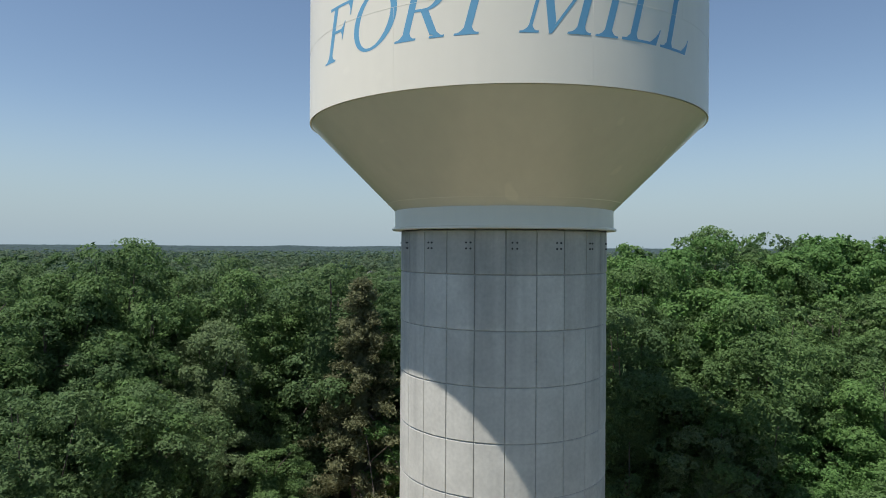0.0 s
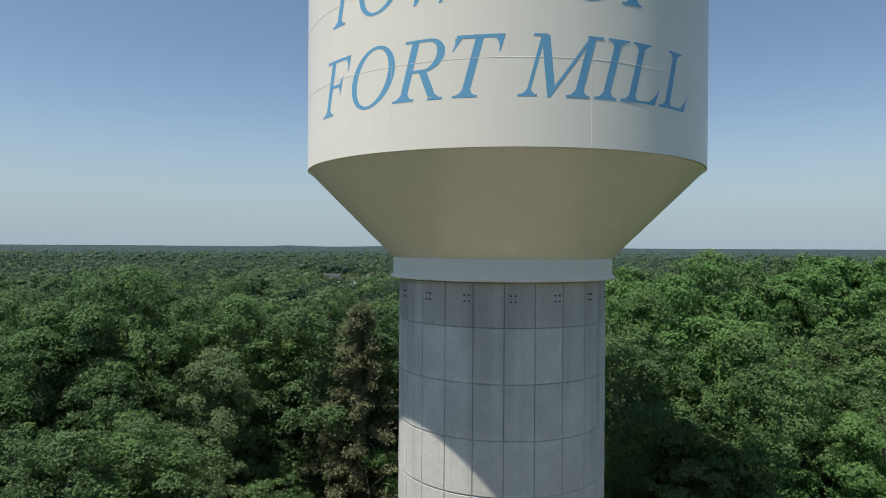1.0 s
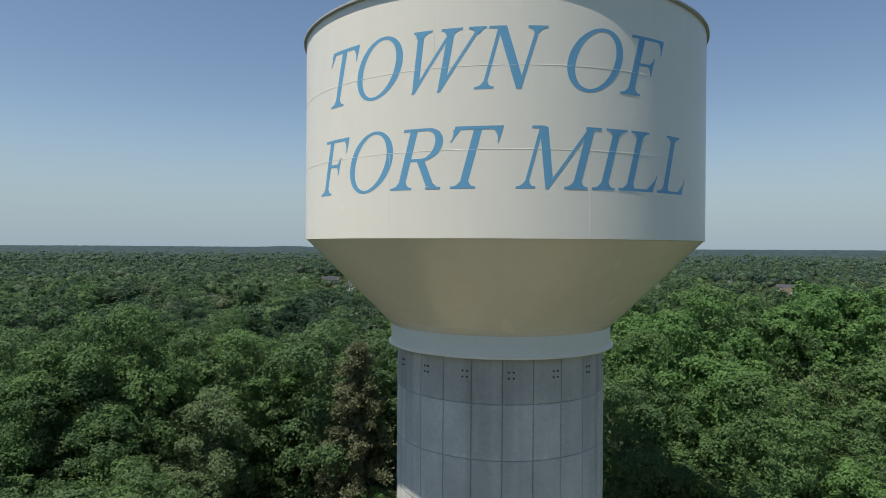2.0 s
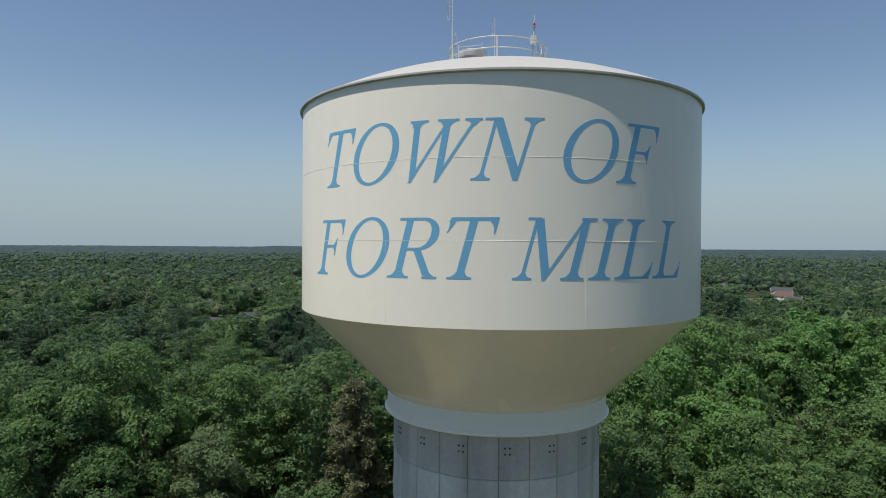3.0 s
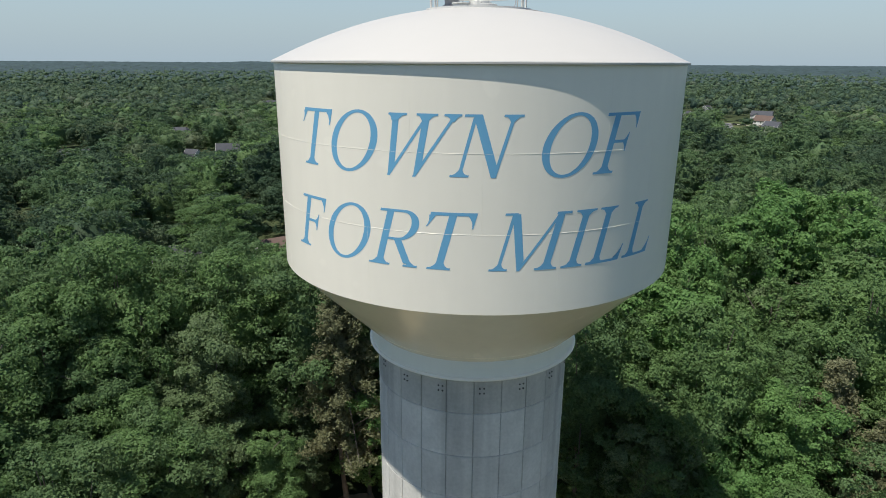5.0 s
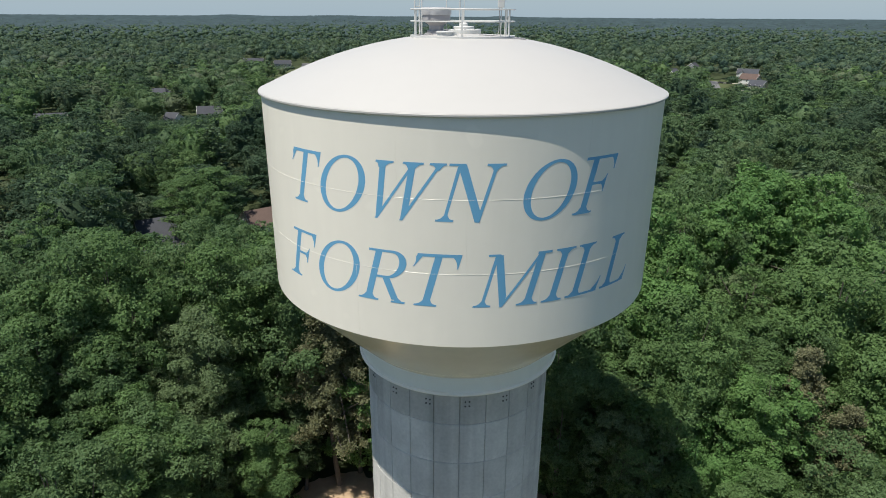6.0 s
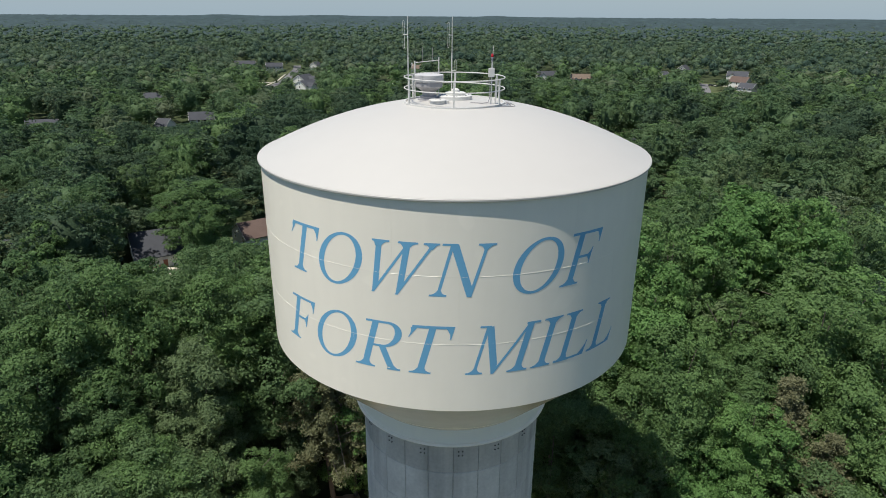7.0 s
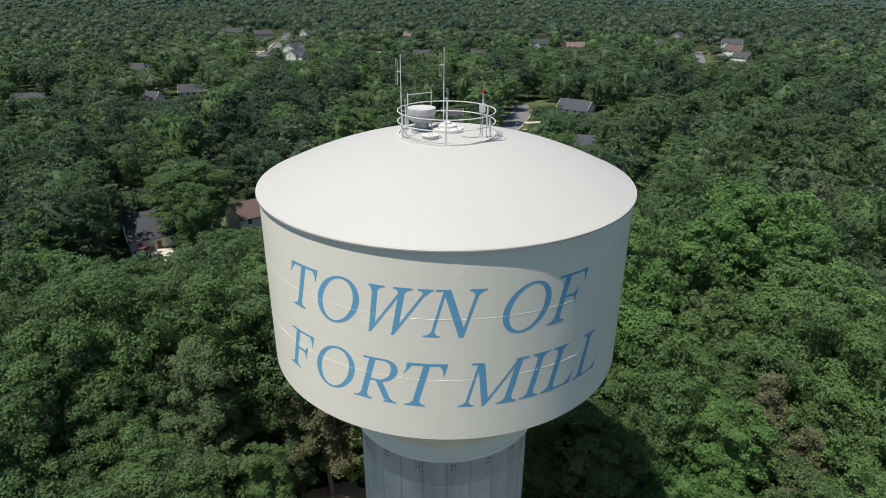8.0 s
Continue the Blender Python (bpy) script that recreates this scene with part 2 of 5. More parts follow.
NEEDLE_BROWN = leaf_material("brown_needles", (0.098, 0.108, 0.060), (0.120, 0.122, 0.070), through_light=0.8)
MID = dict(island=0.25, per_object=0, patch=0.07, through_light=0.8, tuft=2.6, relief=0.12, dip=0.7)
LEAF_FAR = [leaf_material(n, a, b, **MID) for n, a, b in (
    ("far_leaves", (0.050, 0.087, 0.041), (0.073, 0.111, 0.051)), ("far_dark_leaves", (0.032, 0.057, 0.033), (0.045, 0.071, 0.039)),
    ("far_bright_leaves", (0.065, 0.111, 0.043), (0.083, 0.128, 0.051)), ("far_pale_leaves", (0.071, 0.099, 0.055), (0.087, 0.111, 0.063)))]
# base colour carries the blue of haze, its mottling the shade between crowns
HAZED_CANOPY = material("hazed_canopy", (0.042, 0.064, 0.068), 0.9, spread=0.9, grain=0.09, blotch=0.012, bump=1.0, bump_scale=0.12, spec=0.1)
DRY_CLEARING = material("dry_clearing", (0.40, 0.33, 0.22), 0.95, spread=0.45, grain=0.8, blotch=0.12, bump=0.4, bump_scale=8, spec=0.1)
# greens shifted to blue, so that distance haze sits in the leaf colour
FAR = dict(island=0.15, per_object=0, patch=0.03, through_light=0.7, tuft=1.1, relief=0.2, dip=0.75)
LEAF_HAZED = [leaf_material(n, a, b, **FAR) for n, a, b in (
    ("hazed_leaves", (0.046, 0.076, 0.047), (0.064, 0.093, 0.054)), ("hazed_dark_leaves", (0.030, 0.055, 0.041), (0.041, 0.067, 0.047)),
    ("hazed_bright_leaves", (0.056, 0.087, 0.047), (0.069, 0.101, 0.054)), ("hazed_pale_leaves", (0.060, 0.082, 0.055), (0.073, 0.093, 0.062)))]

# ---- building helpers ----
def link(name, mesh, parent=None, label="", mat=None):
    if mat:
        mesh.materials.append(mat)
    ob = new(name, mesh)
    ob.parent = parent
    if label:
        ob["label"] = label
    return ob


def part(name, bm, mat, parent=None, label="", smooth=False):
    mesh = bpy.data.meshes.new(name)
    bm.to_mesh(mesh)
    bm.free()
    if smooth:
        for p in mesh.polygons:
            p.use_smooth = True
        mesh.set_sharp_from_angle(angle=radians(30))
    return link(name, mesh, parent, label, mat)


def thing(name, x=0.0, y=0.0, z=0.0, rz=0.0, **tags):
    ob = new(name)
    ob.empty_display_size = 0.3
    ob.matrix_world = pose(x, y, z, 0, 0, rz)
    return tagged(ob, **tags)


def arrays(name, verts, quads, smooth=()):
    """A mesh from an array of vertices and one or more arrays of faces."""
    quads = quads if isinstance(quads, list) else [quads]
    totals = np.concatenate([np.full(len(q), q.shape[1], dtype=np.int32) for q in quads])
    flat = np.concatenate([q.ravel() for q in quads]).astype(np.int32)
    mesh = bpy.data.meshes.new(name)
    mesh.vertices.add(len(verts))
    mesh.vertices.foreach_set("co", np.ascontiguousarray(verts, dtype=np.float32).ravel())
    mesh.loops.add(len(flat))
    mesh.loops.foreach_set("vertex_index", flat)
    mesh.polygons.add(len(totals))
    mesh.polygons.foreach_set("loop_start", np.concatenate([[0], np.cumsum(totals)[:-1]]).astype(np.int32))
    mesh.polygons.foreach_set("loop_total", totals)
    if smooth:
        mesh.polygons.foreach_set("use_smooth", np.concatenate([np.full(len(q), s) for q, s in zip(quads, smooth)]))
    mesh.update(calc_edges=True)
    return mesh


def turned(profile, segments=64, bm=None, closed=False, cx=0.0, cy=0.0):
    """A body of revolution from (radius, height) pairs."""
    bm = bm or bmesh.new()
    rings = []
    for r, z in profile:
        if r < 1e-6:
            rings.append([bm.verts.new((cx, cy, z))])
        else:
            rings.append([bm.verts.new((cx + r * math.sin(2 * math.pi * k / segments), cy - r * math.cos(2 * math.pi * k / segments), z)) for k in range(segments)])
    pairs = list(zip(rings, rings[1:])) + ([(rings[-1], rings[0])] if closed else [])
    for a, b in pairs:
        for k in range(segments):
            q = (k + 1) % segments
            if len(a) == 1 and len(b) == 1:
                continue
            if len(a) == 1:
                bm.faces.new((a[0], b[q], b[k]))
            elif len(b) == 1:
                bm.faces.new((a[k], a[q], b[0]))
            else:
                bm.faces.new((a[k], a[q], b[q], b[k]))
    return bm


def box(bm, x0, x1, y0, y1, z0, z1, bevel=0.0):
    made = bmesh.ops.create_cube(bm, size=1.0, matrix=Matrix.Translation(((x0 + x1) / 2, (y0 + y1) / 2, (z0 + z1) / 2)) @ Matrix.Diagonal((x1 - x0, y1 - y0, z1 - z0, 1)))
    if bevel:
        edges = list({e for v in made["verts"] for e in v.link_edges})
        bmesh.ops.bevel(bm, geom=edges, offset=bevel, segments=2, affect="EDGES")
    return bm


def rod(bm, a, b, r0, r1=None, sides=10):
    """A round bar from a to b."""
    a, b = Vector(a), Vector(b)
    r1 = r0 if r1 is None else r1
    q = (b - a).to_track_quat("Z", "Y")
    rings = []
    for p, r in ((a, r0), (b, r1)):
        rings.append([bm.verts.new(p + q @ Vector((r * math.cos(2 * math.pi * k / sides), r * math.sin(2 * math.pi * k / sides), 0))) for k in range(sides)])
    for k in range(sides):
        m = (k + 1) % sides
        bm.faces.new((rings[0][k], rings[0][m], rings[1][m], rings[1][k]))
    bm.faces.new(rings[0][::-1])
    bm.faces.new(rings[1])
    return bm


def tube(bm, points, r, sides=8, closed=False):
    """A round pipe along points."""
    pts = [Vector(p) for p in points]
    n = len(pts)
    rings = []
    for k, p in enumerate(pts):
        ahead = (pts[(k + 1) % n] if closed or k < n - 1 else p) - (pts[k - 1] if closed or k else p)
        q = ahead.to_track_quat("Z", "Y")
        rings.append([bm.verts.new(p + q @ Vector((r * math.cos(2 * math.pi * s / sides), r * math.sin(2 * math.pi * s / sides), 0))) for s in range(sides)])
    for k in range(n if closed else n - 1):
        a, b = rings[k], rings[(k + 1) % n]
        off = min(range(sides), key=lambda o: (a[0].co - b[o].co).length) if closed and k == n - 1 else 0
        for s in range(sides):
            bm.faces.new((a[s], a[(s + 1) % sides], b[(s + 1 + off) % sides], b[(s + off) % sides]))
    if not closed:
        bm.faces.new(rings[0][::-1])
        bm.faces.new(rings[-1])
    return bm


def circle_points(r, z, n=64, cx=0.0, cy=0.0):
    return [(cx + r * math.cos(2 * math.pi * k / n), cy + r * math.sin(2 * math.pi * k / n), z) for k in range(n)]

# ---- ground ----
TX, TY = 3.00, 32.35  # the tower's axis


def ground_z(x, y):
    """The tower stands on a low rise; the woods and houses beyond lie about nine metres lower."""
    f = min(1.0, max(0.0, (math.hypot(x, y) - 78) / 62))
    far = min(1.0, max(0.0, (math.hypot(x, y) - 900) / 3000))
    return -9.0 * f * f * (3 - 2 * f) - 6.0 * far


part("ground", turned([(r, ground_z(0, r)) for r in (4900, 3600, 2400, 1500, 900, 500, 300, 200, 160, 140, 132, 124, 116, 108, 100, 94, 88, 82, 78, 60, 40, 20)] + [(0, 0)], 128), FLOOR, smooth=True)
tagged(bpy.data.objects["ground"], "shaded brown and green forest floor under the trees", "ground", kind="structure")


def sheet(name, outline, z, mat, label, category, seed=0, rough=0.0):
    """A low pad with a sloped edge, from a rounded outline of (x, y)."""
    rnd = random.Random(seed)
    bm = bmesh.new()
    cx, cy = sum(p[0] for p in outline) / len(outline), sum(p[1] for p in outline) / len(outline)
    pts = []
    for (x0, y0), (x1, y1) in zip(outline, outline[1:] + outline[:1]):
        for s in range(6):
            f = s / 6
            pts.append((x0 + (x1 - x0) * f + rnd.uniform(-rough, rough), y0 + (y1 - y0) * f + rnd.uniform(-rough, rough)))
    base = ground_z(cx, cy)
    top = [bm.verts.new((x, y, base + z)) for x, y in pts]
    low = [bm.verts.new((x + (x - cx) * 0.01, y + (y - cy) * 0.01, base - 0.3)) for x, y in pts]
    face = bm.faces.new(top)
    for k in range(len(top)):
        m = (k + 1) % len(top)
        bm.faces.new((low[k], low[m], top[m], top[k]))
    bmesh.ops.triangulate(bm, faces=[face])
    bmesh.ops.recalc_face_normals(bm, faces=bm.faces)
    return tagged(part(name, bm, mat), label, category, kind="structure")


def round_outline(cx, cy, r, n=18, squash=1.0):
    return [(cx + r * math.cos(2 * math.pi * k / n), cy + squash * r * math.sin(2 * math.pi * k / n)) for k in range(n)]


def band(name, line, width, z, mat, label, category):
    """A road or path of even width along a line."""
    left, right = [], []
    for k, (x, y) in enumerate(line):
        x0, y0 = line[max(0, k - 1)]
        x1, y1 = line[min(len(line) - 1, k + 1)]
        d = Vector((x1 - x0, y1 - y0)).normalized()
        left.append((x - d.y * width / 2, y + d.x * width / 2))
        right.append((x + d.y * width / 2, y - d.x * width / 2))
    bm = bmesh.new()
    rows = []
    for (lx, ly), (rx, ry) in zip(left, right):
        b = ground_z((lx + rx) / 2, (ly + ry) / 2)
        rows.append([bm.verts.new(p) for p in ((lx, ly, b - 0.3), (lx, ly, b + z), (rx, ry, b + z), (rx, ry, b - 0.3))])
    for a, b in zip(rows, rows[1:]):
        for k in range(3):
            bm.faces.new((a[k], a[k + 1], b[k + 1], b[k]))
    bmesh.ops.recalc_face_normals(bm, faces=bm.faces)
    return tagged(part(name, bm, mat), label, category, kind="structure")


sheet("clearing", round_outline(TX - 0.5, TY + 1, 22.5), 0.04, DRY_CLEARING, "dry pale dirt and grass clearing round the tower", "clearing", 1, 0.6)
sheet("dirt_patch", round_outline(-6.0, 51.5, 6.5, 12, 0.75), 0.075, DIRT, "bare reddish dirt at the edge of the clearing", "dirt", 2, 0.5)
sheet("lawn_near_road", [(50, 262), (88, 262), (98, 300), (92, 345), (60, 345), (44, 300)], 0.05, GRASS, "green lawns beside the suburban street", "grass", 3)
sheet("lawn_far_street", [(-125, 500), (-60, 480), (-70, 600), (-90, 760), (-130, 760)], 0.05, GRASS, "lawns along the distant street", "grass", 4)
sheet("lawn_gables", [(240, 478), (300, 478), (318, 580), (280, 590)], 0.05, GRASS, "dry lawn before the gabled houses", "grass", 5)
sheet("lawn_brown_roof", [(-52, 140), (-28, 140), (-24, 172), (-56, 176)], 0.06, GRASS, "small lawn beside the brown-roofed house", "grass", 6)
band("road", [(46, 262), (55, 277), (64, 300), (70, 321), (70.5, 334)], 9.0, 0.09, ASPHALT, "grey asphalt street that ends in a turn", "road")
band("kerb", [(51.2, 262), (60.2, 277), (69.2, 299.5), (75.1, 320)], 0.35, 0.2, PAVING, "pale concrete kerb", "kerb")
band("driveway", [(64, 287), (72, 288.5), (81, 291)], 3.6, 0.11, PAVING, "pale concrete driveway", "driveway")
band("driveway", [(59, 306), (50, 300), (42, 296)], 4.0, 0.11, PAVING, "pale concrete driveway", "driveway")
band("road", [(-107, 515), (-103, 560), (-100, 610), (-103, 680), (-107, 742), (-113, 790)], 8.0, 0.09, ASPHALT, "far street that winds between houses", "road")
band("pavement", [(-113.5, 515), (-109.5, 560), (-106.5, 610), (-109.5, 680)], 1.6, 0.16, PAVING, "pale concrete pavement", "pavement")
band("driveway", [(-106, 590), (-120, 596), (-126, 610)], 4.0, 0.11, PAVING, "pale concrete driveway", "driveway")
band("road", [(246, 486), (262, 520), (286, 575)], 7.0, 0.09, ASPHALT, "far street beside the gabled houses", "road")
band("driveway", [(266, 505), (276, 500), (288, 497)], 4.0, 0.11, PAVING, "pale concrete driveway", "driveway")
band("driveway", [(284, 560), (296, 553), (306, 548)], 4.0, 0.11, PAVING, "pale concrete driveway", "driveway")
sheet("patio", [(-60, 139), (-53, 138), (-52, 149), (-59, 149)], 0.10, PAVING, "pale paved yard with parked cars", "patio", 7)

# ---- water tower ----
SCALE = 1.3  # the tower and what stands on it are drawn to this scale


def tower_thing(name, dx, dy, z, **tags):
    """A thing of the tower: a place on its plan, from its axis, before scaling."""
    ob = thing(name, **tags)
    ob.matrix_basis = pose(TX + dx * SCALE, TY + dy * SCALE, z * SCALE) @ Matrix.Diagonal((SCALE, SCALE, SCALE, 1))
    return ob


R_TANK, R_COL = 7.5, 4.0
Z_COL, Z_EDGE, Z_RIM = 22.60, 26.59, 33.77
tower = tower_thing("water_tower", 0, 0, 0, label="cream water tower on a round concrete column with blue lettering", category="water tower")

column = part("column", turned([(R_COL - 0.034, 0.0), (R_COL - 0.034, Z_COL)], 144), JOINT, tower, "grey cast concrete column with square joints", True)
part("skirt_ring", turned([(4.02, 22.74), (4.25, 22.74), (4.25, 23.40), (4.0, 23.40)], 144, closed=True), SKIRT_PAINT, tower, "pale grey steel ring at the column top", True)
part("drip_flange", turned([(4.02, 22.63), (4.335, 22.63), (4.36, 22.655), (4.36, 22.70), (4.30, 22.738), (4.02, 22.738)], 144, closed=True), SKIRT_PAINT, tower, smooth=True)
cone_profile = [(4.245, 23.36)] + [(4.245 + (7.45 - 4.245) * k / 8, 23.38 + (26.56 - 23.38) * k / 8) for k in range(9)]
cone = part("tank_cone", turned(cone_profile, 192), CONE_BOUNCE_PAINT, tower, "cream steel cone under the tank", True)
part("cone_seam", turned([(4.517, 23.65), (4.524, 23.645), (4.540, 23.661), (4.539, 23.672)], 144), CONE_BOUNCE_PAINT, cone)
wall = part("tank_wall", turned([(7.44, 26.60), (7.465, 26.565), (R_TANK, 26.565), (R_TANK, 27.5), (R_TANK, 29.0), (R_TANK, 31.4), (R_TANK, Z_RIM)], 288), CREAM, tower, "cream painted steel tank wall", True)
rim = part("roof_rim", turned([(7.49, 33.745), (7.58, 33.75), (7.60, 33.765), (7.60, 33.815), (7.585, 33.83), (7.49, 33.83)], 192, closed=True), DIMMED_ROOF, tower, "projecting roof edge", True)


def roof_z(r):
    return 35.73 - 0.0333 * r * r


part("roof", turned([(7.57, 33.835)] + [(7.6 * k / 24, roof_z(7.6 * k / 24)) for k in range(23, 0, -1)] + [(0, roof_z(0))], 192), DIMMED_ROOF, tower, "white domed steel roof", True)

# weld seams of the wall, a little proud of it
for z in (29.04, 31.37):
    part("weld_seam", turned([(R_TANK - 0.002, z - 0.009), (R_TANK + 0.0045, z - 0.003), (R_TANK + 0.0045, z + 0.003), (R_TANK - 0.002, z + 0.009)], 288), CREAM, wall, "raised horizontal weld")


def upright_seam(deg, z0, z1):
    bm = bmesh.new()
    a, w = radians(deg), 0.008 / R_TANK
    cols = []
    for da, dr in ((-w, -0.002), (-w * 0.4, 0.003), (w * 0.4, 0.003), (w, -0.002)):
        cols.append([bm.verts.new(((R_TANK + dr) * math.sin(a + da), -(R_TANK + dr) * math.cos(a + da), z)) for z in (z0, z1)])
    for p, q in zip(cols, cols[1:]):
        bm.faces.new((p[0], q[0], q[1], p[1]))
    part("upright_seam", bm, CREAM, wall)


for row, (z0, z1) in enumerate(((26.60, 29.02), (29.06, 31.35), (31.39, 33.66))):
    for k in range(8):
        upright_seam(14.2 + 45 * k + (0, -18, 11)[row], z0, z1)

# ---- lettering: italic capitals with serifs, bent round the wall ----
CAP, SLANT = 1.735, 0.269
THICK, THIN, SERIF = 0.130, 0.058, 0.045


class Letter:
    """Flat strokes in units of the cap height, laid on the tank wall."""

    def __init__(self, degrees, base):
        self.deg, self.base, self.bm, self.layer = degrees, base, bmesh.new(), 0

    def place(self, u, v):
        a = radians(self.deg) + (u + SLANT * v) * CAP / R_TANK
        r = R_TANK + 0.0035 + 0.0004 * self.layer
        return self.bm.verts.new((r * math.sin(a), -r * math.cos(a), self.base + v * CAP))

    def strip(self, left, right):
        """A band between two lines of equal length."""
        self.layer += 1
        a, b = [self.place(*p) for p in left], [self.place(*p) for p in right]
        for k in range(len(a) - 1):
            self.bm.faces.new((a[k], b[k], b[k + 1], a[k + 1]))

    def stem(self, u0, v0, u1, v1, width, point=0.0):
        """A straight stroke; point: how far its right edge is drawn in over the last fifth."""
        n = 10
        line = [(u0 + (u1 - u0) * k / n, v0 + (v1 - v0) * k / n) for k in range(n + 1)]
        trim = [point * max(0.0, (k - 8) / 2) for k in range(n + 1)]
        self.strip([(u - width / 2, v) for u, v in line], [(u + width / 2 - t, v) for (u, v), t in zip(line, trim)])

    def serif(self, u, v, left, right, stem, up):
        """A slab serif at a stem's end, with curved brackets; up is 1 at a foot and -1 at a head."""
        t, n, lower, upper = SERIF * up, 12, [], []
        for k in range(n + 1):
            x = -left + (left + right) * k / n
            out = max(0.0, abs(x) - stem / 2)
            reach = max(1e-6, (left if x < 0 else right) - stem / 2)
            lower.append((u + x, v))
            upper.append((u + x, v + t * (0.75 + 2.0 * max(0.0, 1 - out / reach) ** 3)))
        self.strip(*((lower, upper) if up < 0 else (upper, lower)))

    def bar(self, u0, u1, v0, v1, n=8):
        self.strip([(u0 + (u1 - u0) * k / n, v1) for k in range(n + 1)], [(u0 + (u1 - u0) * k / n, v0) for k in range(n + 1)])

    def beak(self, u, v, reach, drop, width):
        """The pointed end of an arm: from (u, v) down or up by drop, leaning out by reach."""
        n = 6
        a = [(u + reach * k / n, v + drop * k / n) for k in range(n + 1)]
        b = [(u + reach * k / n - width * (1 - k / n) ** 2 - 0.022, v + drop * k / n) for k in range(n + 1)]
        self.strip(a, b) if drop < 0 else self.strip(b, a)

    def bowl(self, cu, cv, a, b, ring, thin, start, end, tilt=0.0, n=56):
        """A round stroke: thick at the sides, thin above and below."""
        outer, inner = [], []
        for k in range(n + 1):
            w = radians(start + (end - start) * k / n)
            outer.append((cu + a * math.cos(w), cv + b * math.sin(w)))
            inner.append((cu + (a - ring) * math.cos(w - tilt), cv + (b - thin) * math.sin(w - tilt)))
        self.strip(inner, outer)

    def done(self, name):
        bmesh.ops.recalc_face_normals(self.bm, faces=self.bm.faces)
        for f in self.bm.faces:
            c = f.calc_center_median()
            if f.normal.x * c.x + f.normal.y * c.y < 0:
                f.normal_flip()
        return part("letter", self.bm, LETTER_BLUE, wall, f"blue painted capital {name}")


def letter_t(l):
    l.stem(0, 0.03, 0, 0.97, THICK)
    l.serif(0, 0, 0.205, 0.205, THICK, 1)
    l.bar(-0.385, 0.395, 0.945, 1.0, 14)
    l.beak(-0.385 + 0.10, 0.95, -0.10, -0.20, 0.10)
    l.beak(0.395, 0.95, -0.005, -0.22, 0.12)
    return "T"


def letter_o(l):
    l.bowl(0, 0.5, 0.485, 0.525, 0.135, 0.05, 0, 360, 0.10)
    return "O"


def letter_w(l):
    l.stem(0.134, 0.97, 0.284, -0.02, THICK * 0.85, 0.075)
    l.stem(0.240, -0.02, 0.640, 0.90, THIN)
    l.stem(0.655, 0.97, 0.740, -0.02, THICK * 0.88, 0.08)
    l.stem(0.695, -0.02, 1.105, 0.96, THIN)
    l.serif(0.134, 1.0, 0.135, 0.19, THICK * 0.85, -1)
    l.serif(0.655, 1.0, 0.17, 0.185, THICK * 0.88, -1)
    l.serif(1.105, 1.0, 0.165, 0.115, THIN, -1)
    return "W"


def letter_n(l):
    l.stem(0, 0.03, 0, 0.95, THIN)
    l.serif(0, 0, 0.155, 0.155, THIN, 1)
    l.stem(0.035, 0.985, 0.595, -0.005, THICK * 1.15, 0.09)
    l.bar(-0.176, 0.10, 0.962, 1.0)
    l.stem(0.572, -0.005, 0.607, 0.97, THIN)
    l.serif(0.605, 1.0, 0.16, 0.16, THIN, -1)
    return "N"


def letter_f(l):
    l.stem(0, 0.03, 0, 0.97, THICK)
    l.serif(0, 0, 0.21, 0.21, THICK, 1)
    l.bar(-0.227, 0.526, 0.95, 1.0, 12)
    l.beak(0.526, 0.955, -0.005, -0.22, 0.11)
    l.bar(0.0, 0.37, 0.500, 0.548)
    l.beak(0.37, 0.545, 0.01, 0.12, 0.07)
    l.beak(0.37, 0.502, -0.005, -0.15, 0.08)
    return "F"


def letter_r(l):
    l.stem(0, 0.03, 0, 0.97, THICK)
    l.serif(0, 0, 0.205, 0.205, THICK, 1)
    l.bar(-0.2, 0.26, 0.957, 1.0)
    l.bar(0.0, 0.28, 0.462, 0.505)
    l.bowl(0.25, 0.731, 0.315, 0.269, 0.135, 0.045, -90, 90)
    l.stem(0.24, 0.485, 0.525, 0.055, THICK * 1.08)
    l.bar(0.455, 0.715, 0.0, 0.036)
    l.stem(0.50, 0.10, 0.60, 0.03, THICK)
    return "R"


def letter_m(l):
    l.stem(0, 0.03, 0, 0.95, THIN)
    l.serif(0, 0, 0.155, 0.155, THIN, 1)
    l.bar(-0.154, 0.06, 0.962, 1.0)
    l.stem(0.035, 0.985, 0.395, -0.008, THICK * 1.05, 0.09)
    l.stem(0.345, -0.008, 0.800, 0.96, THIN)
    l.stem(0.826, 0.03, 0.826, 0.97, THICK)
    l.bar(0.74, 1.02, 0.957, 1.0)
    l.serif(0.826, 0, 0.20, 0.20, THICK, 1)
    return "M"


def letter_i(l):
    l.stem(0, 0.03, 0, 0.97, THICK)
    l.serif(0, 0, 0.207, 0.207, THICK, 1)
    l.serif(0, 1.0, 0.207, 0.207, THICK, -1)
    return "I"


def letter_l(l):
    l.stem(0, 0.03, 0, 0.97, THICK)
    l.serif(0, 1.0, 0.21, 0.19, THICK, -1)
    l.bar(-0.21, 0.545, 0.0, 0.045, 12)
    l.serif(0, 0, 0.21, 0.16, THICK, 1)
    l.beak(0.545, 0.03, 0.04, 0.25, 0.16)
    return "L"


for draw, deg in ((letter_t, -48.75), (letter_o, -35.85), (letter_w, -28.05), (letter_n, -8.95), (letter_o, 13.75), (letter_f, 24.2)):
    glyph = Letter(deg, 30.715)
    glyph.done(draw(glyph))
